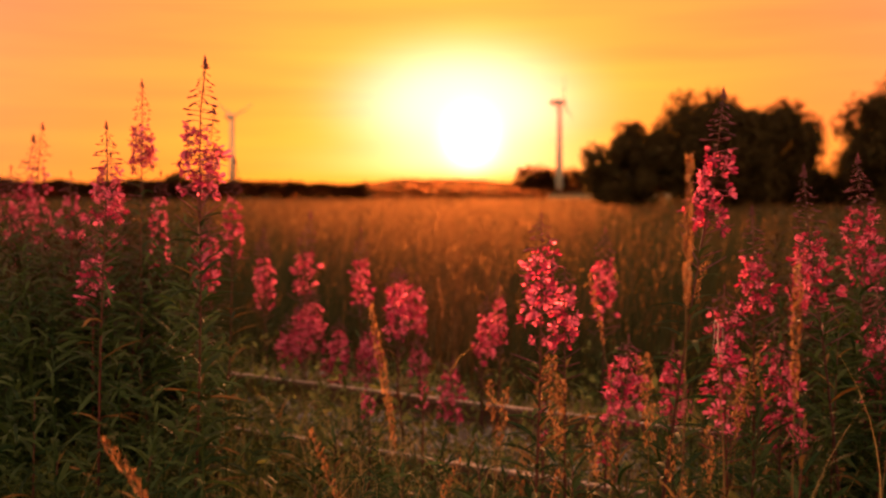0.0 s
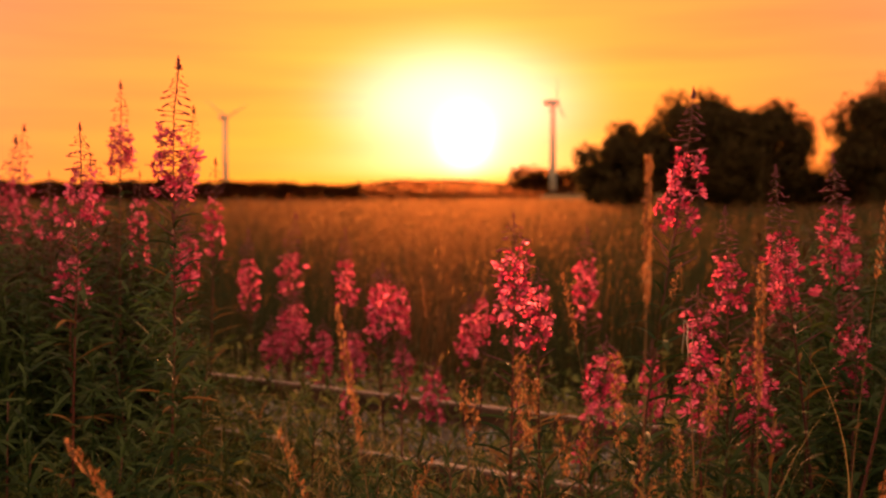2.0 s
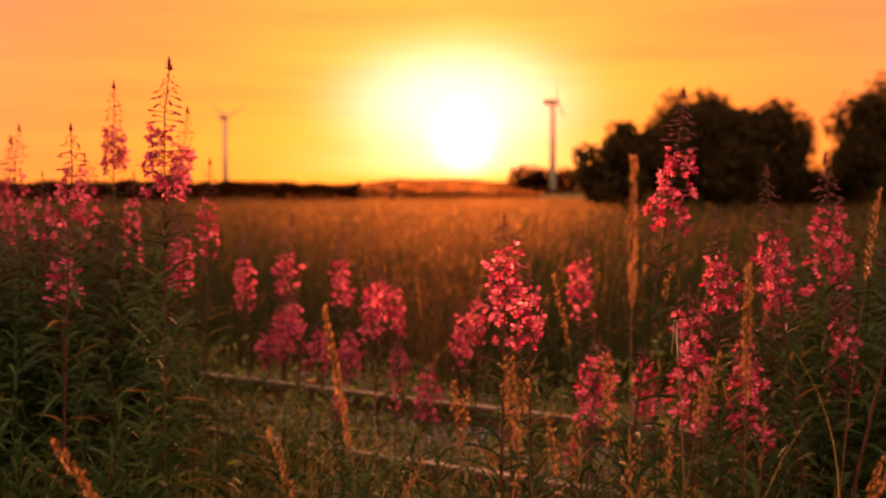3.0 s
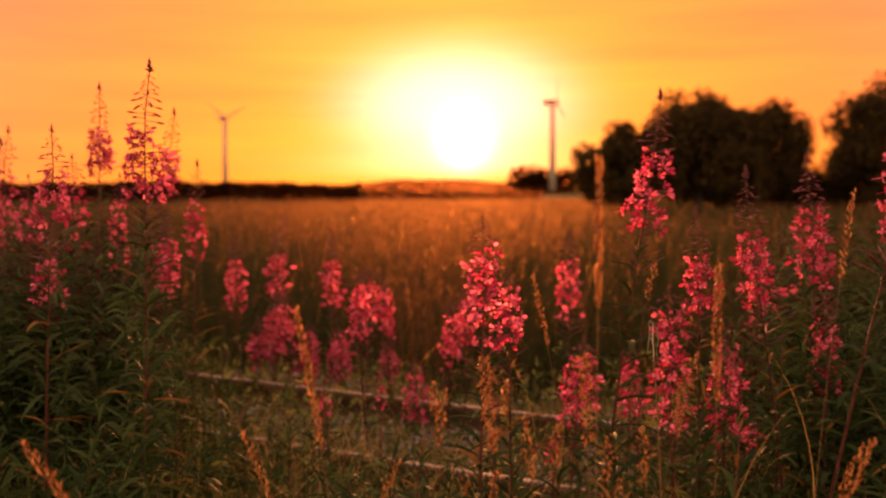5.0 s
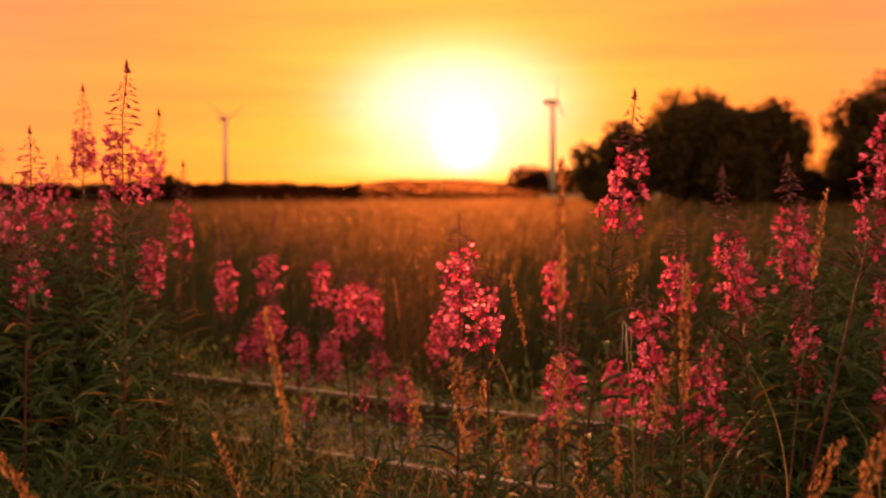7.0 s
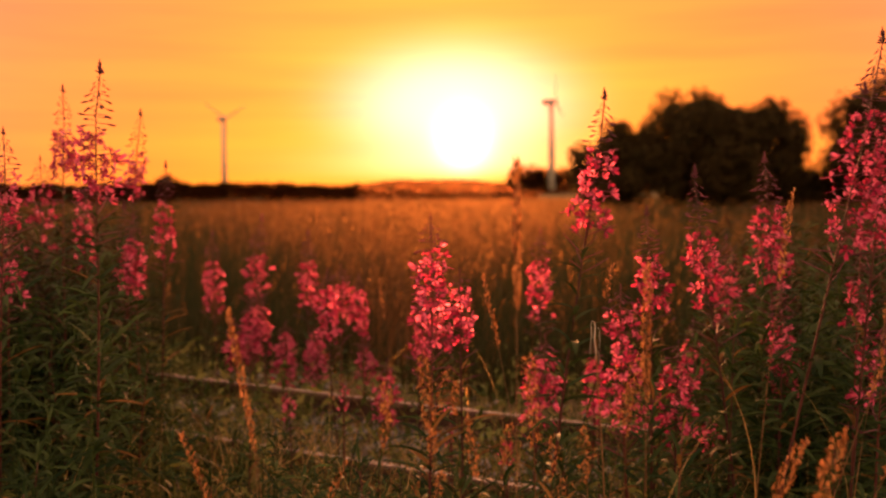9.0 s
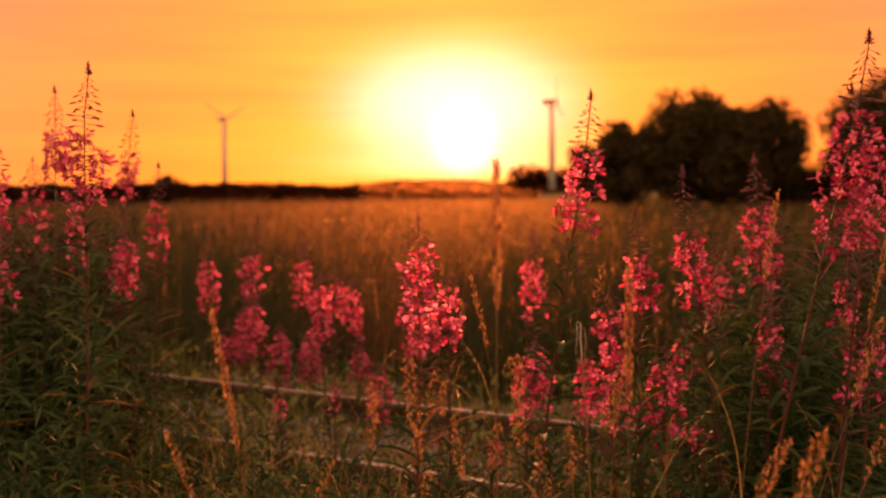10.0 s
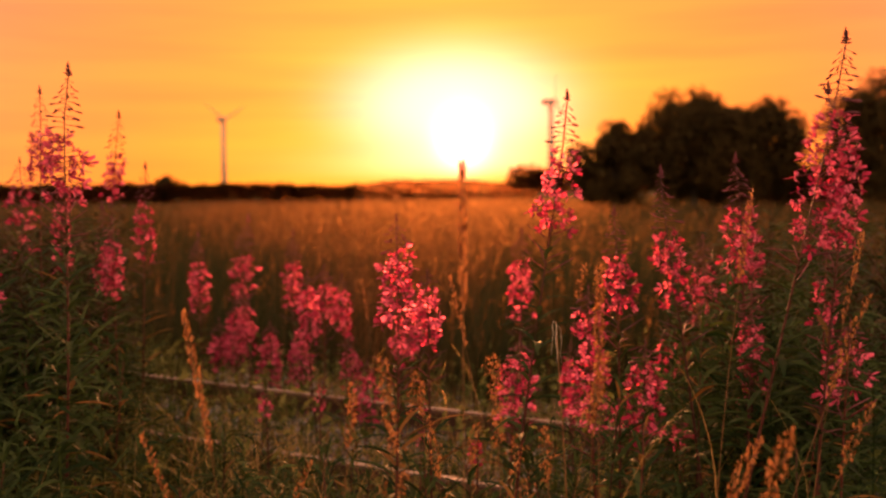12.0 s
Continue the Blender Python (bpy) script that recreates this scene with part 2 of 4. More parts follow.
def tube(points, radii, sides=6):
    """A closed-ended round bar along points, as lists of corners and faces."""
    verts, faces = [], []
    for i, p in enumerate(points):
        p = Vector(p)
        a, b = Vector(points[max(i - 1, 0)]), Vector(points[min(i + 1, len(points) - 1)])
        d = (b - a).normalized()
        u = d.orthogonal().normalized() if abs(d.z) > 0.99 else d.cross(Vector((0, 0, 1))).normalized()
        v = d.cross(u)
        for k in range(sides):
            t = 2 * math.pi * k / sides
            verts.append(p + (u * math.cos(t) + v * math.sin(t)) * radii[i])
    for i in range(len(points) - 1):
        for k in range(sides):
            a, b = i * sides + k, i * sides + (k + 1) % sides
            faces.append((a, b, b + sides, a + sides))
    faces.append(tuple(range(sides - 1, -1, -1)))
    faces.append(tuple(range((len(points) - 1) * sides, len(points) * sides)))
    return verts, faces


def join(blocks):
    verts, faces, slots = [], [], []
    for v, f, s in blocks:
        at = len(verts)
        verts += v
        faces += [tuple(i + at for i in q) for q in f]
        slots += [s] * len(f)
    return verts, faces, slots


def part(name, me, parent, m=None, label=""):
    ob = new(name, me)
    ob.parent = parent
    if m is not None:
        ob.matrix_basis = m
    if label:
        tagged(ob, label)
    return ob


# ---------------------------------------------------------------- ground and distance


def build_ground():
    steps = [-2600, -1200, -500, -200, -90, -45] + [x * 1.0 for x in range(-24, 25, 2)] + [45, 90, 200, 500, 1200, 2600]
    ys = [-2600, -900, -300, -100, -40, -15, -6] + [x * 0.5 for x in range(-8, 30)] + [16, 20, 26, 34, 45, 60, 90, 140, 220, 400, 700, 1200, 2600]
    verts, faces = [], []
    for y in ys:
        for x in steps:
            near = max(0.0, 1 - math.hypot(x, y - 4) / 30)
            verts.append((x, y, 0.04 * near * noise.noise(Vector((x * 0.9, y * 0.9, 0.3))) - 0.02 * near))
    w = len(steps)
    for j in range(len(ys) - 1):
        for i in range(w - 1):
            faces.append((j * w + i, j * w + i + 1, (j + 1) * w + i + 1, (j + 1) * w + i))
    ground = new("ground", as_mesh("ground", verts, faces, [M_SOIL], smooth=True))
    tagged(ground, "flat brown field soil with dead grass thatch", "ground", kind="structure")


build_ground()


def ridge(name, y, x0, x1, top, seed, label):
    """A long low rise far off, its crest uneven."""
    verts, faces = [], []
    n, run = 70, y * 0.42
    for i in range(n + 1):
        x = x0 + (x1 - x0) * i / n
        fall = min(1.0, 4 * i / n, 4 * (n - i) / n)
        h = top * fall * (0.72 + 0.5 * noise.noise(Vector((x * 0.011, seed, 0))) + 0.16 * noise.noise(Vector((x * 0.05, seed, 4))))
        verts += [(x, y - run, -0.5), (x, y, max(h, 0.05)), (x, y + 120, -0.5)]
    for i in range(n):
        a = i * 3
        faces += [(a, a + 3, a + 4, a + 1), (a + 1, a + 4, a + 5, a + 2)]
    ob = new(name, as_mesh(name, verts, faces, [M_RIDGE], smooth=True))
    tagged(ob, label, "hill", kind="structure")
    # scrub added along the crest and the slope that faces the meadow, for red haze
    m = 40000
    u, down = rng.random(m) * n, rng.random(m) ** 1.4
    crest = np.interp(u, np.arange(n + 1), [v[2] for v in verts[1::3]])
    c = np.stack([x0 + (x1 - x0) * u / n, y - run * 0.97 * down, np.maximum(crest * (1 - down), 0) + 1.6 * rng.random(m)], 1)
    v, f = leaflets(c, 0.8 + 0.9 * rng.random(m), 1.6)
    tagged(new("far_scrub", bulk_mesh("far_scrub", v, f, [M_HEDGE_GLOW])), "scrub and hedges added on the distant rise to carry the red haze glow", "scrub", kind="stuff")


ridge("backdrop_ridge", 900, -700, 420, 13.0, 1.7, "long low farmland rise on the horizon")
ridge("backdrop_ridge_far", 1500, -300, 1300, 22.0, 5.1, "distant hazy rise on the horizon")

# ---------------------------------------------------------------- wind turbines


def wind_turbine(x, y, hub, blade, turn, first, label):
    """A tapered tower, a nacelle with its hub, and three blades at rest."""
    base = new("wind_turbine")
    base.matrix_basis = pose(x, y, 0, 0, 0, turn)
    v, f = tube([(0, 0, 0), (0, 0, hub * 0.5), (0, 0, hub - 1)], [2.3, 1.9, 1.3], 20)
    part("tower", as_mesh("tower", v, f, [M_TURBINE], smooth=True), base)
    v, f = tube([(0, 6.2, hub + 0.2), (0, 5.6, hub + 0.2), (0, -1.6, hub), (0, -2.0, hub)], [1.2, 1.9, 2.0, 1.3], 12)
    part("nacelle", as_mesh("nacelle", v, f, [M_TURBINE], smooth=True), base)
    v, f = tube([(0, -2.0, hub), (0, -3.0, hub), (0, -4.0, hub), (0, -4.5, hub)], [1.5, 1.5, 1.0, 0.3], 12)
    rotor = part("hub", as_mesh("hub", v, f, [M_TURBINE], smooth=True), base)
    verts, faces = [], []
    rows = 9
    for i in range(rows):
        s = i / (rows - 1)
        chord = 0.72 * (0.9 + 1.7 * math.sin(min(s * 4, 1) * math.pi / 2)) * (1 - 0.8 * s)
        thick = 0.55 * (1 - 0.85 * s)
        twist = radians(16 * (1 - s))
        for px, py in ((-0.35, 0), (0.05, 0.5), (0.65, 0), (0.05, -0.5)):
            cx, cy = px * chord, py * thick
            verts.append((cx * math.cos(twist) - cy * math.sin(twist), cx * math.sin(twist) + cy * math.cos(twist), 0.6 + s * blade))
    for i in range(rows - 1):
        for k in range(4):
            faces.append((i * 4 + k, i * 4 + (k + 1) % 4, i * 4 + 4 + (k + 1) % 4, i * 4 + 4 + k))
    faces.append(tuple(range(rows * 4 - 4, rows * 4)))
    me = as_mesh("blade", verts, faces, [M_TURBINE], smooth=True)
    for k in range(3):
        part("blade", me, rotor, pose(0, -2.8, hub, 0, first + 120 * k, 0))
    tagged(base, label, "wind turbine", "wind turbines on the horizon")


wind_turbine(-172.0, 778, 63.0, 23, 50, 60, "white three-bladed wind turbine standing far behind the meadow")
wind_turbine(74.6, 610, 58.5, 17, 60, 4, "white wind turbine turned sideways beyond the bushes")

# ---------------------------------------------------------------- trees, bushes, hedges


def tree(x, y, top, half, low, leaves, seed, name="tree", label="", leaf=0.10, clumps=60, coat=None):
    """A short trunk that forks into limbs, each carrying clumps of small leaves."""
    global rng
    keep, rng = rng, np.random.default_rng(seed)
    base = new(name)
    base.location = (x, y, 0)
    mid = (top + low) / 2
    tall = (top - low) / 2
    ends = []
    v, f = tube([(0, 0, -0.1), (0.05, 0, low * 0.6 + 0.2), (-0.04, 0.03, mid * 0.8)], [half * 0.09, half * 0.07, half * 0.045], 9)
    trunk = part("trunk", as_mesh("trunk", v, f, [M_BARK], smooth=True), base)
    for k in range(clumps):
        u = rng.normal(size=3)
        u /= np.linalg.norm(u)
        r = 0.35 + 0.62 * rng.random() ** 0.6
        swell = 1 + 0.22 * noise.noise(Vector((u[0] * 1.7 + seed, u[1] * 1.7, u[2] * 1.7)))
        ends.append((u[0] * half * r * swell, u[1] * half * 0.8 * r * swell, mid + u[2] * tall * r * swell))
    for e in ends[:8]:
        v, f = tube([(0, 0, mid * 0.55), (e[0] * 0.4, e[1] * 0.4, mid * 0.5 + e[2] * 0.4), e], [half * 0.035, half * 0.022, 0.01], 5)
        part("limb", as_mesh("limb", v, f, [M_BARK], smooth=True), trunk)
    ends = np.array(ends)
    pick = rng.integers(0, len(ends), leaves)
    size = half * (0.12 + 0.13 * rng.random(len(ends)))
    off = rng.normal(size=(leaves, 3))
    off /= np.linalg.norm(off, axis=1)[:, None]
    off *= (rng.random(leaves) ** 0.5)[:, None] * size[pick][:, None] * 1.38
    c = ends[pick] + off
    c[:, 2] = np.maximum(c[:, 2], 0.05)
    vv, ff = leaflets(c, leaf * (0.6 + 0.8 * rng.random(leaves)))
    part("crown", bulk_mesh("crown", vv, ff, [coat or M_CROWN]), base)
    tagged(base, label, "bush" if name == "bush" else "tree", "field trees" if name == "tree" else "field bushes")
    rng = keep
    return base


tree(8.5, 42.6, 3.78, 2.16, 0.2, 22000, 3, label="low rounded dark hawthorn-like tree at the field edge", clumps=55)
tree(11.7, 42.0, 5.02, 2.80, 0.3, 40000, 4, label="broad leafy dark tree standing against the sunset", clumps=95)
tree(13.9, 42.2, 5.05, 2.60, 0.3, 34000, 25, label="broad leafy tree with light showing through its crown", clumps=105)
tree(20.3, 41.4, 5.60, 3.05, 0.2, 38000, 6, label="tall dense dark tree beside a gap of sky", clumps=95)
tree(24.2, 44.5, 5.45, 2.96, 0.2, 15000, 9, label="dense dark tree closing the row of trees", clumps=70)
tree(17.4, 43.9, 1.85, 2.1, -0.4, 14000, 7, name="bush", label="low dark bush between two trees", clumps=80)
for k in range(9):
    tree(62 + 10.5 * k, 690 + 8 * (k % 3), (20.5, 21.5, 19.0, 18.0, 18.5, 20.0, 21.0, 20.0, 21.0)[k], 11.0, -6.0, 5600, 60 + k,
         label="far leafy tree of a small wood near the wind turbine", leaf=0.75, clumps=130, coat=M_HEDGE_GLOW)
tree(-33.5, 118.0, 3.55, 1.90, -0.3, 6000, 16, name="bush", label="round bush rising out of the hedge", leaf=0.17, clumps=40)
tree(-37.0, 118.0, 3.00, 1.90, -0.3, 5000, 17, name="bush", label="low round bush beside a taller one", leaf=0.17, clumps=40)


def hedgerow(x0, x1, y, tops, seed, n=5200):
    """A stretch of untrimmed hedge: woody stems and a thick coat of leaves, its top uneven."""
    base = new("hedgerow")
    base.location = ((x0 + x1) / 2, y, 0)
    gen = np.random.default_rng(seed)
    px = gen.random(n) * (x1 - x0 + 0.6) - (x1 - x0 + 0.6) / 2
    crest = np.array([tops[0] + (tops[1] - tops[0]) * (p / (x1 - x0) + 0.5) + 0.55 * noise.noise(Vector((p * 0.33 + seed, y * 0.1, 0)))
                      + 0.3 * noise.noise(Vector((p * 1.1 + seed, y, 2))) for p in px])
    pz = np.maximum(0.08, crest * gen.random(n) ** 0.6)
    py = gen.normal(size=n) * 0.7
    v, f = leaflets(np.stack([px, py, pz], 1), 0.19 * (0.6 + 0.8 * gen.random(n)))
    part("foliage", bulk_mesh("foliage", v, f, [M_HEDGE_GLOW]), base)
    v, f = tube([(0, 0, -0.05), (0.1, 0, 0.7), (-0.1, 0.1, 1.3)], [0.07, 0.05, 0.02], 5)
    wood = as_mesh("stem", v, f, [M_BARK])
    for k in range(4):
        part("stem", wood, base, pose((k - 1.5) * (x1 - x0) / 4, 0, 0, 0, 0, 70 * k))
    tagged(base, "dark untrimmed hedge along the far side of the meadow", "hedge", "hedges along the meadow")


for k in range(7):
    hedgerow(-74 + k * 9.2, -74 + (k + 1) * 9.2, 116 + (k % 2) * 0.6, (2.75 - 0.10 * k, 2.65 - 0.10 * k), 30 + k)
hedgerow(-10.5, 2.0, 118, (1.75, 0.95), 51, 2200)
hedgerow(1.8, 13.0, 122, (0.9, 1.1), 52, 1500)

# ---------------------------------------------------------------- old narrow railway
ALONG = Vector((1, -0.57, 0)).normalized()
TRACK_TURN = math.degrees(math.atan2(ALONG.y, ALONG.x))


def bar(name, ring, length, mats, seed, top=()):
    verts, faces = [], []
    cuts = 27
    for i in range(cuts):
        s = -length / 2 + length * i / (cuts - 1)
        sag = 0.006 * noise.noise(Vector((s * 0.7, seed, 0)))
        verts += [(s, a, b + sag) for a, b in ring]
    k = len(ring)
    for i in range(cuts - 1):
        for j in range(k):
            faces.append((i * k + j, i * k + (j + 1) % k, (i + 1) * k + (j + 1) % k, (i + 1) * k + j))
    faces += [tuple(range(k)), tuple(range((cuts - 1) * k, cuts * k))]
    slots = [1 if i % k in top else 0 for i in range(len(faces) - 2)] + [0, 0]
    return as_mesh(name, verts, faces, mats, slots)


def rail(cx, cy, length, label):
    """A flat-bottomed rail: foot, web and a worn head."""
    base = new("rail")
    base.matrix_basis = pose(cx, cy, 0.0, 0, 0, TRACK_TURN)
    both = lambda half: half + [(-a, b) for a, b in reversed(half)]
    part("foot", bar("foot", both([(0.045, 0.0), (0.045, 0.008), (0.012, 0.016)]), length, [M_RUST], cy), base)
    part("web", bar("web", both([(0.008, 0.015), (0.007, 0.040), (0.009, 0.070)]), length, [M_RUST], cy), base)
    part("head", bar("head", both([(0.012, 0.068), (0.021, 0.074), (0.021, 0.092), (0.016, 0.1)]), length, [M_RUST, M_RAILHEAD], cy, (3,)), base, None, "worn pale rail head")
    tagged(base, label, "rail", "rails of the old track")


rail(0.0, 4.10, 26.0, "rusty steel rail with a worn pale top, half overgrown")
rail(0.0, 3.14, 26.0, "rusty steel rail sunk among weeds and grass")


def sleeper_mesh():
    verts, faces = [], []
    for i in range(7):
        s = -0.68 + 1.36 * i / 6
        for a, b in ((-0.09, -0.12), (0.09, -0.12), (0.095, -0.02), (0.075, 0.004), (-0.075, 0.002), (-0.095, -0.02)):
            verts.append((a + 0.006 * noise.noise(Vector((s * 4, a * 30, b))), s, b + 0.005 * noise.noise(Vector((s * 7, a * 20, 3)))))
    for i in range(6):
        for j in range(6):
            faces.append((i * 6 + j, i * 6 + (j + 1) % 6, i * 6 + 6 + (j + 1) % 6, i * 6 + 6 + j))
    faces += [tuple(range(6)), tuple(range(36, 42))]
    return as_mesh("sleeper", verts, faces, [M_SLEEPER])


SLEEPER = sleeper_mesh()
for k in range(-18, 19):
    ob = new("sleeper", SLEEPER)
    ob.matrix_basis = pose(ALONG.x * 0.68 * k - 0.02, 3.62 + ALONG.y * 0.68 * k, 0.0, 0, 0, TRACK_TURN + rnd.uniform(-2, 2))
    tagged(ob, "weathered wooden railway sleeper under the rails", "sleeper", "sleepers of the old track")


def gravel():
    n = 9000
    along = np.where(rng.random(n) < 0.55, rng.uniform(-4.0, 3.6, n), rng.uniform(-12.5, 12.5, n))
    across = rng.normal(0, 0.48, n)
    cx = ALONG.x * along - ALONG.y * across
    cy = 3.62 + ALONG.y * along + ALONG.x * across
    size = rng.uniform(0.007, 0.022, n)
    shape = np.array([(1, 0, 0), (-1, 0, 0), (0, 1, 0), (0, -1, 0), (0, 0, 0.7), (0, 0, -0.7)])
    tri = np.array([(0, 2, 4), (2, 1, 4), (1, 3, 4), (3, 0, 4), (2, 0, 5), (1, 2, 5), (3, 1, 5), (0, 3, 5)])
    jit = 1 + rng.uniform(-0.35, 0.35, (n, 6, 3))
    v = shape[None] * jit * size[:, None, None]
    a = rng.uniform(0, 6.28, n)
    rot = np.stack([np.stack([np.cos(a), -np.sin(a), 0 * a], 1), np.stack([np.sin(a), np.cos(a), 0 * a], 1), np.stack([0 * a, 0 * a, 1 + 0 * a], 1)], 1)
    v = np.einsum("nij,nkj->nki", rot, v) + np.stack([cx, cy, 0.0 + size * 0.3], 1)[:, None, :]
    f = (tri[None] + np.arange(n)[:, None, None] * 6).reshape(-1, 3)
    ob = new("gravel", bulk_mesh("gravel", v.reshape(-1, 3), f, [M_GRAVEL]))
    tagged(ob, "grey track gravel between and beside the rails", "gravel", kind="stuff")


gravel()

# ---------------------------------------------------------------- meadow


def spread(n, y0, y1, widen=0.56, side=0.9, power=1.0):
    y = y0 + (y1 - y0) * rng.random(n) ** power
    x = 0.15 + (rng.random(n) * 2 - 1) * (y * widen + side)
    return np.stack([x, y, np.zeros(n)], 1)


def rough(p, scale):
    return np.array([noise.noise(Vector((a * scale, b * scale, 1.0))) for a, b in p[:, :2]])


def meadow():
    blades, plumes, greens = [], [], []

    def lush_shaded(q):
        """Where the meadow is greener, less ripe and coloured dark for shade: towards its sides and along its near
        edge.
        """
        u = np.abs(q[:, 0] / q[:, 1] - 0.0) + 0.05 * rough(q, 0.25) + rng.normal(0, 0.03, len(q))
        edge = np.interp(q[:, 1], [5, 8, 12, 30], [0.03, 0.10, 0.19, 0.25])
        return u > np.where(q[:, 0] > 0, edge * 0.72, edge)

    for n, y0, y1, w, h, power in ((56000, 2.6, 12, 0.006, 0.56, 1.0), (36000, 12, 34, 0.013, 0.60, 1.0), (26000, 34, 114, 0.05, 0.40, 1.0)):
        p = spread(n, y0, y1, power=power)
        if y0 < 6:
            p = p[p[:, 1] > 4.74 - 0.57 * p[:, 0] + 0.22 * rough(p, 1.3)]
        m = len(p)
        tall = h * (0.62 + 0.5 * rng.random(m)) * (1 + 0.18 * rough(p, 0.5)) * np.interp(p[:, 1] + 0.57 * p[:, 0], [4.8, 7.0], [0.6, 1.0])
        wide, yaw, bow, face, g = w * (0.6 + 0.8 * rng.random(m)), rng.normal(0.2, 1.3, m), rng.random(m) * 0.55, rng.normal(0, 0.7, m), lush_shaded(p)
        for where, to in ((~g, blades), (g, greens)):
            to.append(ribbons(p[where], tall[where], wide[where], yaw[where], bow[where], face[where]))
    for n, y0, y1, w, count, size, power in ((12000, 2.6, 13, 0.004, 6, 0.007, 1.0), (11000, 13, 36, 0.008, 4, 0.015, 1.0), (9000, 36, 114, 0.03, 3, 0.04, 1.0)):
        p = spread(n, y0, y1, power=power)
        if y0 < 6:
            p = p[p[:, 1] > 4.84 - 0.57 * p[:, 0] + 0.22 * rough(p, 1.3)]
        p = p[~(lush_shaded(p) & (rng.random(len(p)) < 0.72))]
        m = len(p)
        tall = (0.66 if y0 < 30 else 0.45) * (0.78 + 0.32 * rng.random(m)) * (1 + 0.15 * rough(p, 0.5)) * np.interp(p[:, 1] + 0.57 * p[:, 0], [4.8, 7.0], [0.65, 1.0])
        yaw, bend = rng.normal(0.2, 1.0, m), rng.random(m) * 0.28
        blades.append(ribbons(p, tall, np.full(m, w), yaw, bend, rng.normal(0, 0.5, m)))
        s = 1 - 0.26 * rng.random((m, count))
        c = np.empty((m, count, 3))
        c[:, :, 0] = p[:, None, 0] + (np.cos(yaw) * bend * tall)[:, None] * s ** 2
        c[:, :, 1] = p[:, None, 1] + (np.sin(yaw) * bend * tall)[:, None] * s ** 2
        c[:, :, 2] = tall[:, None] * (s - 0.35 * bend[:, None] * s ** 2.5)
        c += rng.normal(size=c.shape) * size * 0.8
        plumes.append(leaflets(c.reshape(-1, 3), np.repeat(size * (0.6 + 0.8 * rng.random(m)), count), 2.3, up=3.2))
    v, f = merge(*blades)
    tagged(new("meadow_grass", bulk_mesh("meadow_grass", v, f, [M_FIELD])), "tall dry meadow grass, green below and straw-coloured above", "grass", kind="stuff")
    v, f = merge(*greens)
    tagged(new("green_grass", bulk_mesh("green_grass", v, f, [M_GREEN_SHADED])), "tall green grass, less ripe, darkened for shade at the sides of the meadow", "grass", kind="stuff")
    v, f = merge(*plumes)
    tagged(new("grass_plumes", bulk_mesh("grass_plumes", v, f, [M_PLUME])), "golden seed plumes on the tall meadow grass", "grass", kind="stuff")


meadow()

# ---------------------------------------------------------------- fireweed


def leaf_mesh(arch, fold, wavy):
    """A narrow pointed leaf of length 1 along x, folded at its rib and arching down."""
    verts, faces = [], []
    rows = 6
    for i in range(rows + 1):
        s = i / rows
        w = 0.062 * math.sin(math.pi * min(1.0, s * 0.86 + 0.10)) ** 0.85 if i < rows else 0.002
        z = 0.22 * s - arch * s * s
        sway = wavy * math.sin(s * 4.2)
        verts += [(s, sway - w, z + fold * w), (s, sway, z), (s, sway + w, z + fold * w)]
    for i in range(rows):
        a = i * 3
        faces += [(a, a + 3, a + 4, a + 1), (a + 1, a + 4, a + 5, a + 2)]
    return as_mesh("leaf", verts, faces, [M_LEAF], smooth=True)


LEAVES = [leaf_mesh(0.20, 0.5, 0.01), leaf_mesh(0.42, 0.6, -0.02), leaf_mesh(0.62, 0.4, 0.03), leaf_mesh(0.30, 0.8, -0.04)]
LEAVES_RED = [m.copy() for m in LEAVES[:2]]
for m in LEAVES_RED:
    m.materials[0] = M_LEAF_RED


def petal(turn, length, wide, cup, at):
    """One broad notched petal, in the plane across x, leaning forward by cup."""
    verts, faces = [], []
    c, s = math.cos(turn), math.sin(turn)
    rows = [(0.0, 0.10), (0.38, 0.48), (0.74, 1.0), (1.0, 0.62)]
    for r, w in rows:
        for k in (-1, 0, 1):
            u, v = r * length * (0.93 if k == 0 and r > 0.9 else 1.0), k * w * wide / 2
            x = at + cup * length * r * r - 0.0015 * (k == 0)
            verts.append((x, u * c - v * s, u * s + v * c))
    for i in range(3):
        for k in range(2):
            a = i * 3 + k
            faces.append((a, a + 1, a + 4, a + 3))
    return verts, faces


def flower_mesh(seed, cup, droop):
    r = random.Random(seed)
    blocks = []
    v, f = tube([(0, 0, 0), (0.013, 0, 0.001), (0.027, 0, -droop * 0.3), (0.031, 0, -droop)], [0.0008, 0.0010, 0.0014, 0.0012], 4)
    blocks.append((v, f, 1))
    for k in range(4):
        turn = math.pi / 4 + k * math.pi / 2 + r.uniform(-0.22, 0.22)
        v, f = petal(turn, 0.0122 * r.uniform(0.8, 1.15), 0.0098 * r.uniform(0.7, 1.1), cup + r.uniform(-0.5, 0.5), 0.031)
        blocks.append(([(a, b, c - droop) for a, b, c in v], f, 0))
        turn += math.pi / 4
        v, f = petal(turn, 0.0138, 0.0028, cup * 0.6 - 0.1, 0.030)
        blocks.append(([(a, b, c - droop) for a, b, c in v], f, 1))
    v, f = tube([(0.031, 0, -droop), (0.043, r.uniform(-.003, .003), -droop - 0.005)], [0.0012, 0.0007], 3)
    blocks.append((v, f, 0))
    v, f, s = join(blocks)
    return as_mesh("flower", v, f, [M_PETAL, M_SEPAL], s, smooth=True)


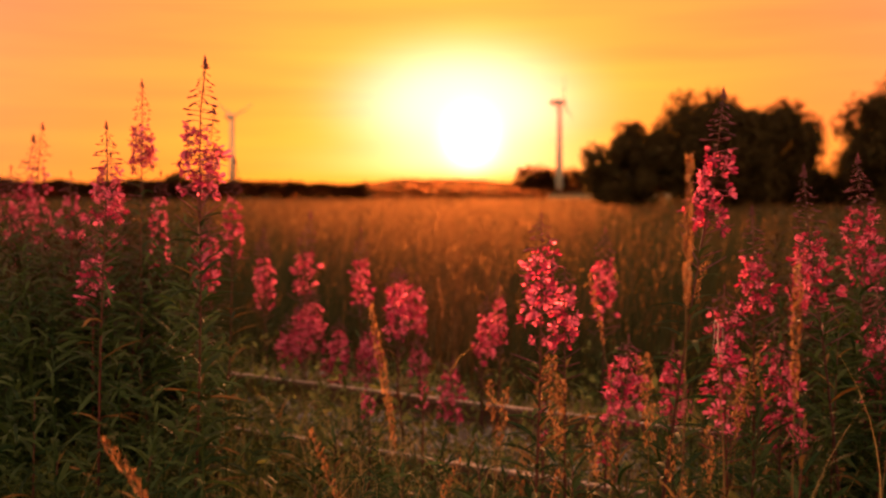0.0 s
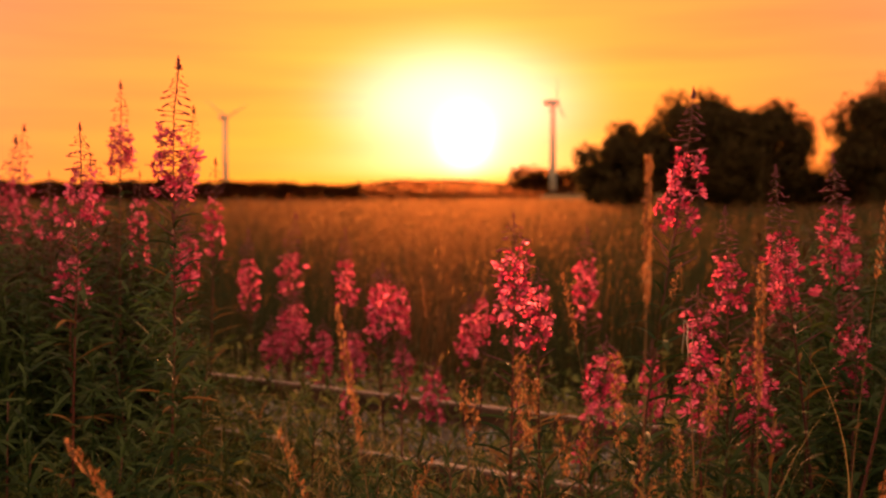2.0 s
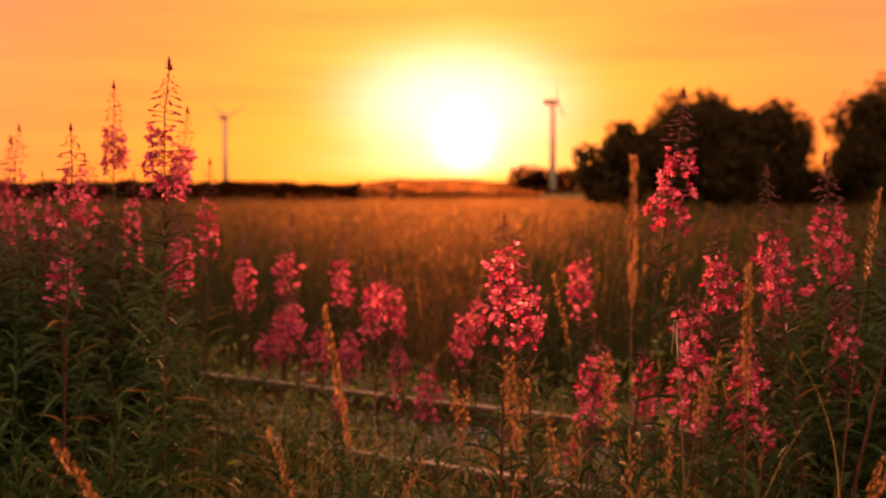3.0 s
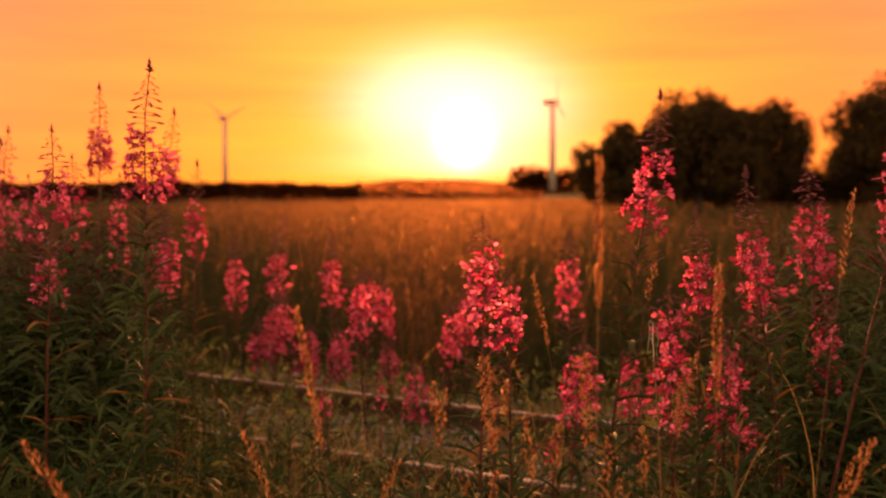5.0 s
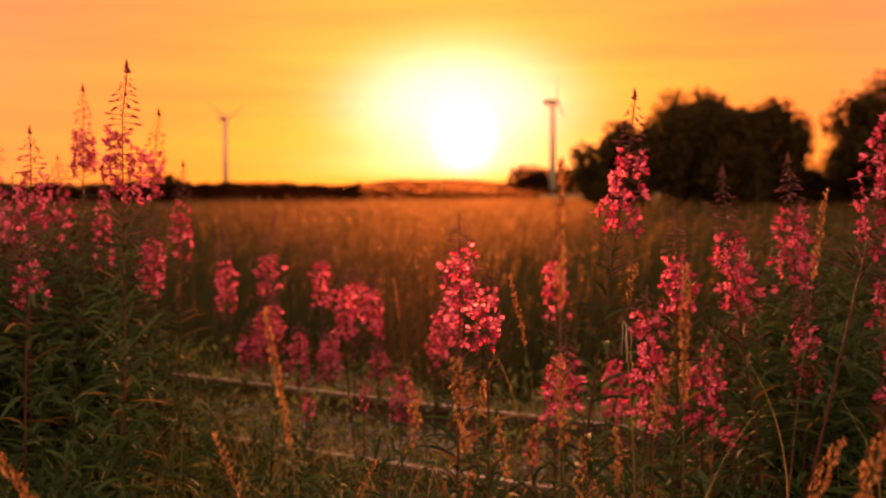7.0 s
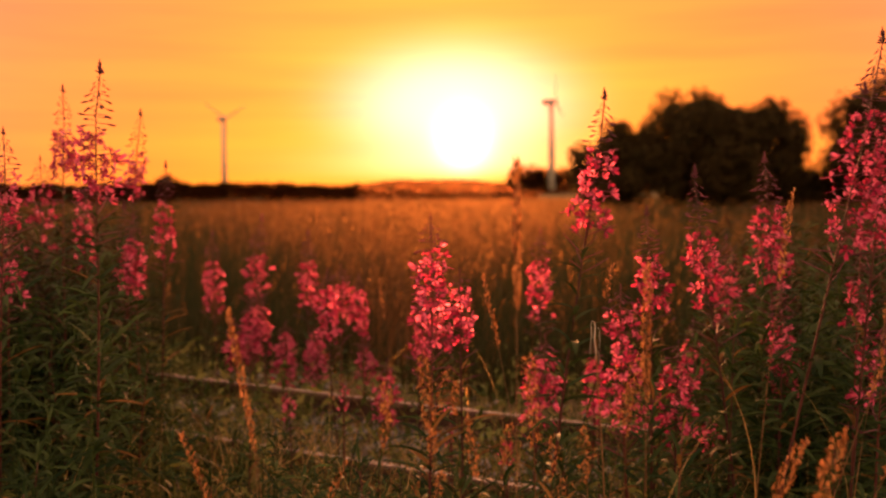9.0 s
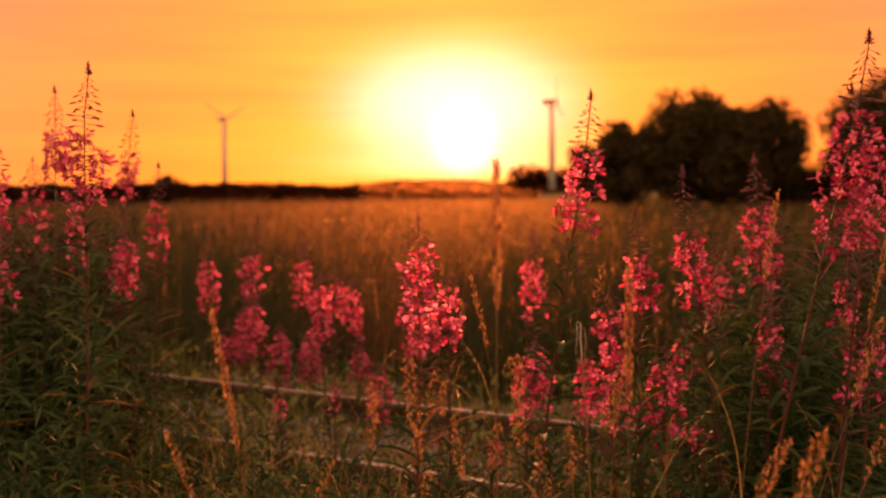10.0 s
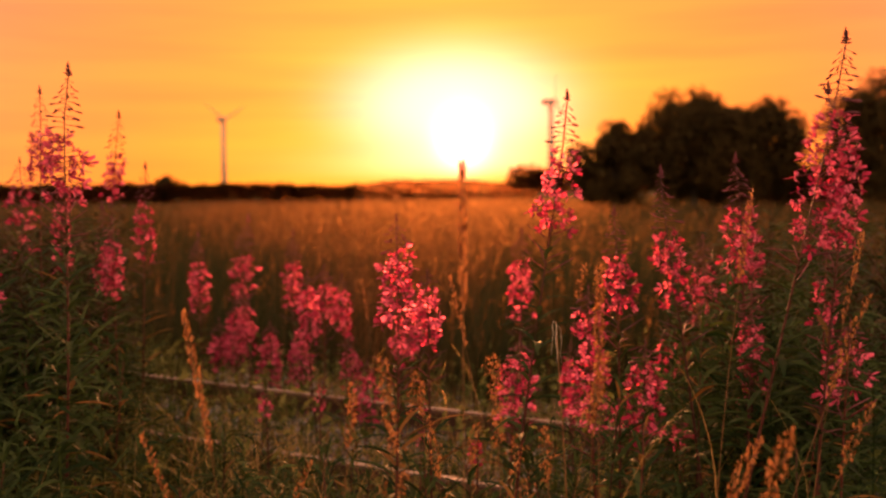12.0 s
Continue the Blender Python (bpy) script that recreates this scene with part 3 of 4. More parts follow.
FLOWERS = [flower_mesh(1, 0.15, 0.002), flower_mesh(2, 0.6, 0.004), flower_mesh(3, -0.2, 0.006), flower_mesh(4, 1.1, 0.003), flower_mesh(5, 0.3, 0.009),
           flower_mesh(6, 0.8, 0.012), flower_mesh(7, -0.4, 0.004)]


def bud_mesh(length, fat, droop):
    pts = [(0, 0, 0), (length * 0.50, 0, -droop * 0.2), (length * 0.68, 0, -droop * 0.5), (length * 0.86, 0, -droop * 0.8), (length, 0, -droop)]
    v, f = tube(pts, [0.0006, 0.0007, fat, fat * 1.15, 0.0004], 5)
    return as_mesh("bud", v, f, [M_SEPAL], smooth=True)


BUDS = [bud_mesh(0.036, 0.0019, 0.002), bud_mesh(0.035, 0.0021, 0.007), bud_mesh(0.032, 0.0017, -0.003)]
PODS = []
for droop in (-0.012, -0.004, 0.006):
    v, f = tube([(0, 0, 0), (0.018, 0, -droop * 0.2), (0.040, 0, -droop * 0.6), (0.060, 0, -droop)], [0.0007, 0.0012, 0.0013, 0.0006], 4)
    PODS.append(as_mesh("seed_pod", v, f, [M_SEPAL], smooth=True))


def bud_tip_mesh(seed):
    """The crowded unopened buds at the top of a spike, one unit high: small ones that point up, larger ones below that stand off."""
    r = random.Random(seed)
    v, f = tube([(0, 0, -0.05), (0, 0, 0.5), (0, 0, 0.98)], [0.035, 0.045, 0.012], 5)
    blocks = [(v, f, 0)]
    for k in range(30):
        s = k / 29
        turn = k * 2.399 + r.uniform(-0.2, 0.2)
        lift = radians(8 + 72 * s ** 0.7 + r.uniform(-8, 8))
        long, fat = 0.34 * (1 - 0.62 * s) * r.uniform(0.85, 1.15), 0.062 * (1 - 0.6 * s)
        way = Vector((math.cos(turn) * math.cos(lift), math.sin(turn) * math.cos(lift), math.sin(lift)))
        foot = Vector((0, 0, 0.86 * s))
        v, f = tube([foot, foot + way * long * 0.35, foot + way * long * 0.7, foot + way * long], [fat * 0.35, fat * 0.8, fat, fat * 0.15], 5)
        blocks.append((v, f, 0))
    v, f, slots = join(blocks)
    return as_mesh("bud_tip", v, f, [M_SEPAL], slots, smooth=True)


TIPS = [bud_tip_mesh(1), bud_tip_mesh(2)]


def outward(p, angle, lift, size):
    """A pose at p whose x runs outward at angle, raised by lift degrees."""
    return Matrix.Translation(p) @ pose(0, 0, 0, 0, 0, math.degrees(angle)) @ pose(0, 0, 0, 0, -lift, 0) @ Matrix.Scale(size, 4)


def fireweed(x, y, tip, first, last, wide, lean=0.0, bend=0.0, leafy=1.0, full=1.0, label=""):
    """A flowering spike: x, y of its foot; heights of the tip, of the topmost and the lowest open flower; the width of the spike."""
    r = random.Random(int((x + 5) * 1000) + int(y * 100))
    base = new("fireweed")
    base.location = (x, y, 0)
    wob = r.uniform(-0.012, 0.012)

    def axis(z):
        s = max(0.0, min(z / first, 1.0))
        dx = lean * s ** 1.15 + wob * math.sin(s * 3.1)
        if z > first:
            dx += bend * ((z - first) / max(tip - first, 0.01)) ** 1.4 + lean * 0.4 * (z - first) / first
        return Vector((dx, wob * math.sin(s * 2.3), z))

    n = 12
    zs = [-0.02 + (tip + 0.01) * i / (n - 1) for i in range(n)]
    v, f = tube([axis(z) for z in zs], [0.0046 * (1 - 0.72 * i / (n - 1)) for i in range(n)], 6)
    part("stem", as_mesh("stem", v, f, [M_STEM], smooth=True), base)
    size = wide / 0.086
    own = min(size, 1.0)
    reach = Matrix.Diagonal((size / own, 1, 1, 1))
    turn = r.uniform(0, 6.28)
    # open flowers, in a spiral
    count = max(10, min(92, int(full * (first - last) / 0.0027 / max(own, 0.8) ** 1.3 * (size / own) ** 0.6)))
    for k in range(count):
        s = (k + r.uniform(-0.9, 0.9)) / count
        z = first + (last - first) * s ** 1.12 if s > 0 else first
        turn += 2.399 + r.uniform(-0.25, 0.25)
        # some sides of a spike have dropped their flowers or not opened them yet
        if noise.noise(Vector((math.cos(turn) * 1.1 + x * 7, math.sin(turn) * 1.1 + y * 5, z * 19))) < -0.33 or r.random() < 0.5 * max(0, s - 0.7) / 0.3:
            continue
        grow = own * (0.64 + 0.42 * min(1, max(s, 0) * 2.4)) * (0.58 + 0.5 * math.sqrt(r.random())) * r.uniform(0.8, 1.12)
        part("flower", r.choice(FLOWERS), base, outward(axis(z), turn, 14 - 24 * s + r.uniform(-20, 20), grow) @ reach @ pose(0, 0, 0, r.uniform(0, 90), 0, 0))
    # buds above them
    crown = tip - (tip - first) * 0.20
    many = max(8, min(32, int((crown - first) / 0.0038)))
    for k in range(many):
        s = ((k + r.random()) / many) ** 0.8
        turn += 2.399
        part("bud", r.choice(BUDS), base, outward(axis(first + (crown - first) * s), turn, 4 - 42 * s * s + r.uniform(-9, 9), size * (1.0 - 0.58 * s * s) * r.uniform(0.8, 1.1)))
    high = tip - crown
    slim = min(high, 0.05)
    tagged(part("bud_tip", r.choice(TIPS), base, Matrix.Translation(axis(crown)) @ Matrix.Diagonal((slim, slim, high, 1))), kind="stuff")
    # seed pods under the flowers
    for k in range(int(9 * leafy)):
        turn += 2.399
        z = last - 0.012 - 0.010 * k
        if z > 0.1:
            part("seed_pod", r.choice(PODS), base, outward(axis(z), turn, 22 + r.uniform(-12, 14), size * r.uniform(0.7, 1.1)))
    # leaves down the stem
    z = last - 0.05
    while z > 0.08:
        turn += 2.399 + r.uniform(-0.3, 0.3)
        depth = (last - z)
        ln = min(0.05 + depth * 0.26, 0.115) * r.uniform(0.75, 1.2)
        pick = LEAVES_RED if r.random() < 0.10 else LEAVES
        part("leaf", r.choice(pick), base, outward(axis(z), turn, 26 - 30 * min(depth, 0.7) + r.uniform(-14, 14), ln))
        z -= r.uniform(0.014, 0.026) / (leafy * (1.4 if y < 2.4 else 1.0))
    if tip > 1.1:
        kind = "tall pink fireweed spike, its dark buds against the sky"
    elif tip > 0.75:
        kind = "pink flowering fireweed with a red-brown stem and narrow leaves"
    else:
        kind = "short pink fireweed flowering low among grass and weeds"
    tagged(base, label or kind, "wildflower", "fireweed in bloom")
    return base


fireweed(-0.616, 2.24, 1.325, 1.150, 1.000, 0.115, 0.038, 0.019, full=1.35, leafy=1.4)
fireweed(-1.233, 3.48, 1.156, 1.041, 0.809, 0.129, 0.020, -0.005, full=0.65)
fireweed(-0.982, 3.09, 1.368, 1.213, 1.080, 0.092, 0.009, 0.001, full=1.25)
fireweed(-0.856, 2.29, 1.174, 1.059, 0.927, 0.099, 0.047, -0.004, leafy=1.3)
fireweed(-1.743, 4.08, 1.306, 1.114, 0.786, 0.127, 0.002, 0.032, full=0.7)
fireweed(-1.957, 4.31, 1.274, 1.031, 0.774, 0.129, 0.058, 0.050, full=0.6)
fireweed(-0.917, 3.33, 1.310, 1.150, 1.000, 0.100, 0.100, 0.015, full=1.0)
fireweed(-0.818, 3.52, 1.136, 0.978, 0.772, 0.101, 0.038, 0.007, full=0.7)
fireweed(-1.226, 3.08, 1.076, 0.988, 0.819, 0.092, 0.009, 0.006, full=0.5)
fireweed(-1.038, 2.77, 0.936, 0.812, 0.687, 0.096, 0.015, 0.010)
fireweed(-1.991, 4.52, 0.871, 0.709, 0.506, 0.135, -0.006, 0.018, full=0.6)
fireweed(-0.973, 3.17, 1.078, 0.980, 0.757, 0.083, 0.025, 0.004, full=0.6)
fireweed(-0.815, 3.21, 0.991, 0.834, 0.655, 0.092, -0.010, -0.002, full=0.6)
fireweed(-0.915, 4.88, 0.830, 0.655, 0.421, 0.122, -0.014, 0.008)
fireweed(-0.781, 5.19, 0.906, 0.664, 0.462, 0.161, 0.023, 0.040)
fireweed(-0.672, 4.56, 0.568, 0.458, 0.243, 0.131, 0.036, 0.001)
fireweed(-0.757, 4.62, 0.410, 0.312, 0.159, 0.127, -0.010, 0.001)
fireweed(-0.146, 3.52, 0.728, 0.648, 0.452, 0.093, -0.034, 0.005)
fireweed(-0.099, 4.17, 0.654, 0.574, 0.378, 0.090, -0.018, 0.000)
fireweed(-0.413, 4.69, 0.836, 0.662, 0.442, 0.118, 0.001, 0.007)
fireweed(0.189, 2.08, 0.960, 0.876, 0.669, 0.100, 0.027, -0.003, leafy=1.35)
fireweed(0.286, 2.19, 0.829, 0.779, 0.633, 0.079, -0.005, -0.000)
fireweed(0.627, 3.75, 0.867, 0.721, 0.506, 0.117, 0.012, 0.003)
fireweed(0.434, 1.98, 1.220, 1.082, 0.922, 0.103, 0.136, 0.007)
fireweed(0.735, 2.22, 0.970, 0.842, 0.706, 0.096, -0.004, -0.009)
fireweed(0.938, 2.15, 1.065, 0.896, 0.734, 0.103, -0.106, -0.009)
fireweed(1.168, 2.57, 1.108, 0.950, 0.737, 0.120, -0.033, -0.015)
fireweed(0.928, 2.06, 1.355, 1.165, 0.884, 0.136, 0.250, 0.013)
fireweed(1.124, 2.05, 1.238, 1.081, 0.872, 0.086, 0.078, -0.066)
fireweed(0.506, 2.79, 0.581, 0.510, 0.309, 0.127, 0.039, 0.003)
fireweed(0.697, 2.23, 0.785, 0.718, 0.447, 0.112, -0.034, 0.002)
fireweed(0.782, 2.17, 0.660, 0.594, 0.441, 0.109, 0.003, 0.003)
fireweed(1.114, 2.44, 0.765, 0.650, 0.439, 0.102, 0.011, 0.003, full=0.6)
fireweed(0.153, 3.77, 0.595, 0.504, 0.287, 0.099, 0.016, 0.004)
fireweed(0.016, 3.60, 0.375, 0.310, 0.124, 0.108, 0.016, 0.000)
fireweed(-0.552, 4.72, 0.296, 0.216, 0.038, 0.124, 0.004, 0.001)
fireweed(-0.384, 4.60, 0.315, 0.245, 0.078, 0.137, 0.012, 0.006)
fireweed(1.225, 3.17, 0.863, 0.730, 0.557, 0.117, -0.022, -0.001)
fireweed(1.032, 2.88, 0.615, 0.536, 0.404, 0.086, -0.018, 0.003, full=0.7)
fireweed(1.205, 2.08, 0.716, 0.655, 0.535, 0.130, 0.017, 0.005, full=0.7)
fireweed(1.197, 2.18, 0.863, 0.784, 0.677, 0.079, 0.013, 0.002, full=0.6)
fireweed(-0.775, 3.19, 0.944, 0.849, 0.667, 0.088, -0.012, -0.001)
fireweed(-1.885, 4.12, 1.127, 0.993, 0.809, 0.138, 0.009, 0.009, full=0.6)
fireweed(0.713, 2.99, 0.533, 0.460, 0.278, 0.090, 0.015, 0.003)
fireweed(-0.13, 4.55, 0.31, 0.245, 0.09, 0.105)
# a loose group beyond the track
fireweed(-0.715, 4.72, 0.475, 0.395, 0.175, 0.135)
fireweed(-0.595, 4.50, 0.500, 0.420, 0.270, 0.110, -0.02)
fireweed(-0.505, 4.55, 0.400, 0.330, 0.170, 0.120)
fireweed(-0.355, 4.45, 0.390, 0.320, 0.170, 0.125)
fireweed(-0.215, 4.15, 0.700, 0.610, 0.430, 0.120, 0.02)
fireweed(0.215, 3.85, 0.640, 0.560, 0.380, 0.080, 0.01)
# low late flowers among the weeds
fireweed(-0.063, 2.90, 0.446, 0.411, 0.332, 0.045, leafy=0.6, full=0.55)
fireweed(0.258, 2.50, 0.476, 0.441, 0.404, 0.042, leafy=0.6, full=0.55)
fireweed(0.260, 2.40, 0.424, 0.389, 0.354, 0.040, leafy=0.6, full=0.55)
fireweed(-0.243, 2.90, 0.412, 0.377, 0.296, 0.055, leafy=0.6, full=0.55)
fireweed(0.401, 2.30, 0.423, 0.388, 0.323, 0.049, leafy=0.6, full=0.55)
fireweed(0.698, 2.70, 0.461, 0.426, 0.353, 0.055, leafy=0.6, full=0.55)
fireweed(0.931, 2.40, 0.434, 0.399, 0.328, 0.063, leafy=0.6, full=0.55)
fireweed(0.539, 3.00, 0.404, 0.369, 0.286, 0.054, leafy=0.6, full=0.55)
fireweed(0.827, 2.70, 0.413, 0.378, 0.294, 0.055, leafy=0.6, full=0.55)
fireweed(0.956, 2.50, 0.394, 0.359, 0.321, 0.059, leafy=0.6, full=0.55)
fireweed(1.078, 2.30, 0.697, 0.662, 0.599, 0.068, leafy=0.6, full=0.55)


# ---------------------------------------------------------------- leafy shoots without flowers


def cover(x, y):
    """How high the weeds stand: knee-high and lower along the track, taller in the stands on both sides of it."""
    fall = np.interp(np.asarray(x) / np.asarray(y), [-0.32, -0.25, -0.20, -0.12, -0.05, 0.20, 0.28, 0.38], [0.05, 0.12, 0.175, 0.20, 0.25, 0.265, 0.20, 0.12])
    return 0.97 - fall * np.asarray(y)



def shoot(x, y, tall, lean=0.0, thick=1.0):
    r = random.Random(int((x + 7) * 1000) + int(y * 777))
    base = new("leafy_shoot")
    base.location = (x, y, 0)
    yaw = r.uniform(0, 6.28)

    def axis(z):
        z = max(z, -0.01)
        return Vector((lean * max(z / tall, 0) ** 1.5 + 0.02 * math.cos(yaw) * z / tall, 0.02 * math.sin(yaw) * z / tall, z))

    v, f = tube([axis(tall * i / 6 - 0.01) for i in range(7)], [0.0035 * (1 - 0.12 * i) for i in range(7)], 5)
    part("stem", as_mesh("stem", v, f, [M_STEM], smooth=True), base)
    turn = yaw
    z = tall
    while z > tall * 0.25:
        turn += 2.399
        s = (tall - z) / tall
        part("leaf", r.choice(LEAVES_RED if r.random() < 0.08 else LEAVES), base,
             outward(axis(z), turn, 62 - 110 * s + r.uniform(-12, 12), min(0.04 + 0.2 * s, 0.105) * r.uniform(0.8, 1.25) * thick))
        z -= r.uniform(0.6, 1.2) * max(0.016, tall * 0.034)
    tagged(base, "leafy green willowherb shoot without flowers", "wild plant", "leafy shoots under the flowers")


def shoots():
    r = random.Random(5)
    placed = 0
    while placed < 52:
        y = r.uniform(1.8, 4.3)
        x = 0.1 + r.uniform(-1, 1) * (y * 0.5 + 0.1)
        high = float(cover(x, y))
        if high < 0.22:
            continue
        shoot(x, y, min(high, 0.85) * r.uniform(0.62, 1.0) * (0.62 if y < 2.35 and x < -0.3 else 1.0), r.uniform(-0.05, 0.05))
        placed += 1
    # a few that stand free in front of the track
    for x, y, tall in ((0.27, 2.0, 0.42), (0.40, 1.93, 0.44), (0.12, 2.12, 0.36), (0.53, 2.05, 0.50), (-0.10, 2.25, 0.33), (-0.27, 2.15, 0.35)):
        shoot(x, y, tall, r.uniform(-0.04, 0.04), 1.15)


shoots()

# ---------------------------------------------------------------- seeding grasses


def grass_stalk(x, y, top, lean, head=0.17, fat=0.0048, loose=0.0, dense=1.0, label=""):
    """A dry stalk with a seed head along its upper end and a leaf or two below."""
    global rng
    keep, rng = rng, np.random.default_rng(int((x + 9) * 1000) + int(y * 313))
    base = new("grass_stalk")
    base.location = (x, y, 0)
    tall = max(top, 0.05)
    curve = 1.7 if abs(lean) < 0.15 else 1.25

    def axis(s):
        return Vector((lean * s ** curve, 0.01 * math.sin(s * 3), tall * s))

    n = 12
    v, f = tube([axis(i / (n - 1)) - Vector((0, 0, 0.01 if i == 0 else 0)) for i in range(n)], [0.0012 - 0.0007 * i / (n - 1) for i in range(n)], 5)
    stem = part("stem", as_mesh("stem", v, f, [M_STRAW], smooth=True), base)
    reach = head / math.hypot(tall, lean)
    tufts = int((25 + 30 * loose) * dense * head / 0.17)
    c, sz = [], []
    for k in range(tufts):
        gap = (k + 0.4 * rng.random()) / tufts
        here = axis(1 - reach * gap)
        a = k * math.pi + rng.normal() * (0.6 + loose)
        out = fat * (0.35 + 0.9 * math.sin(min(1.0, gap * 0.9 + 0.08) * math.pi) ** 0.7) * (1 + loose * 2.5 * rng.random())
        for q in range(int(4 + 5 * rng.random())):
            u = 0.35 + 0.75 * rng.random()
            c.append((here.x + math.cos(a) * out * u + rng.normal() * 0.0010, here.y + math.sin(a) * out * u + rng.normal() * 0.0010,
                      here.z + (0.012 - loose * 0.016 * u) * u + rng.normal() * 0.0015))
            sz.append(0.0027 * (1 - 0.4 * loose) * (0.7 + 0.7 * rng.random()))
    v, f = leaflets(np.array(c), np.array(sz), 1.9, up=2.8)
    tagged(part("seed_head", bulk_mesh("seed_head", v, f, [M_SEED]), base), kind="stuff")
    for k in range(3):
        foot = np.array([axis(0.05 + 0.35 * rng.random())])
        v, f = ribbons(foot, tall * (0.3 + 0.3 * rng.random(1)), np.full(1, 0.0021), rng.random(1) * 6.28, 0.2 + 0.5 * rng.random(1), rng.random(1) * 6.28, 7)
        part("blade", bulk_mesh("blade", v, f, [M_DRY if k else M_UNDER]), stem)
    tagged(base, label or "dry golden grass stalk with a seed head", "grass stalk", "seeding grass stalks")
    rng = keep


grass_stalk(-0.036, 1.56, 0.800, -0.087, 0.24, 0.0052, 0.0, 1.4)
grass_stalk(0.337, 1.31, 1.040, 0.004, 0.21, 0.0042, 0.0, 2.2)
grass_stalk(0.566, 1.50, 0.873, -0.001, 0.22, 0.006, 0.0, 1.4)
grass_stalk(0.826, 1.78, 0.992, 0.078)
grass_stalk(-0.181, 1.42, 0.618, -0.343, 0.12, 0.0055, 0.2, 1.6)
grass_stalk(-0.079, 1.71, 0.555, -0.166)
grass_stalk(-0.086, 1.96, 0.428, 0.117)
grass_stalk(0.655, 1.56, 0.575, 0.190, 0.13, 0.0085, 0.2, 2.2)
grass_stalk(0.670, 1.36, 0.640, 0.155, 0.15, 0.009, 0.2, 2.4)
grass_stalk(0.441, 1.95, 0.660, -0.023, 0.20, 0.009, 0.6, 1.6)
grass_stalk(0.560, 1.98, 0.655, 0.100, 0.16, 0.009, 0.6, 1.6)
grass_stalk(0.240, 1.75, 0.690, -0.040, 0.19, 0.0075, 0.5, 1.7)
grass_stalk(0.237, 1.84, 0.428, 0.244, 0.12, 0.009, 0.7, 1.4)
grass_stalk(0.028, 4.11, 0.617, -0.052)
grass_stalk(0.186, 4.36, 0.565, 0.083)
grass_stalk(0.444, 2.16, 0.806, -0.111)
grass_stalk(0.613, 2.58, 0.798, 0.099, 0.10, 0.007, 0.4)
grass_stalk(0.990, 1.75, 0.910, 0.113)
grass_stalk(0.873, 1.75, 0.794, 0.243, 0.2, 0.006, 0.3)
grass_stalk(0.828, 1.59, 0.626, 0.224, 0.14, 0.007, 0.4)

# short ones scattered in front of the track
few = random.Random(21)
for k in range(13):
    far = few.uniform(1.75, 2.5)
    grass_stalk(0.18 + few.uniform(-0.12, 0.46), far, few.uniform(0.36, 0.60) - 0.06 * (far - 1.75), few.uniform(-0.09, 0.09),
                few.uniform(0.08, 0.13), few.uniform(0.005, 0.007), few.uniform(0.3, 0.7), few.uniform(0.9, 1.4), "short dry grass stalk with a small loose seed head")


def split_pods(x, y, top):
    """A bare dry stem whose opened seed pods hang down as pale curled strands."""
    r = random.Random(3)
    base = new("dry_seed_stem")
    base.location = (x, y, 0)
    v, f = tube([(0.012 * math.sin(i * 0.5), 0, (top + 0.01) * i / 8 - 0.01) for i in range(9)], [0.0018 - 0.0001 * i for i in range(9)], 5)
    part("stem", as_mesh("stem", v, f, [M_STRAW], smooth=True), base)
    for k in range(3):
        side, drop = (k - 1) * 0.0085, r.uniform(0.055, 0.085)
        root = Vector((0.012 * math.sin(4), 0, top - 0.004 - 0.006 * k))
        ring = [root, root + Vector((side * 0.7, -0.004, 0.006)), root + Vector((side, -0.006, -0.002))]
        ring += [root + Vector((side + 0.0016 * math.sin(j * (0.9 + 0.35 * k) + 2.3 * k), -0.006, -drop * j / 6)) for j in range(1, 7)]
        v, f = tube(ring, [0.0006] * 3 + [0.0010 - 0.0001 * j for j in range(6)], 5)
        part("pod_strand", as_mesh("pod_strand", v, f, [M_POD], smooth=True), base, None, "pale dry curled strand")
    tagged(base, "dry stem with pale opened seed pods hanging down", "wild plant")


split_pods(0.548, 1.85, 0.745)


# ---------------------------------------------------------------- undergrowth


def beside_rails(x, y, tall):
    """Grass and weeds keep low on the near side of each rail, where the track is still walked."""
    line = y + 0.57 * x
    most = np.full(len(x), 9.0)
    for at, rise in ((4.10, 0.21), (3.14, 0.25)):
        gap = at - line
        most = np.where(gap > -0.05, np.minimum(most, 0.025 + rise * 1.1 * np.maximum(gap, 0)), most)
    open_way = np.interp(x, [-0.38, 0.0, 0.75, 1.2], [0.0, 0.8, 0.82, 0.3]) > rng.random(len(x))
    return np.where(open_way, np.minimum(tall, np.maximum(most, 0.03)), tall)


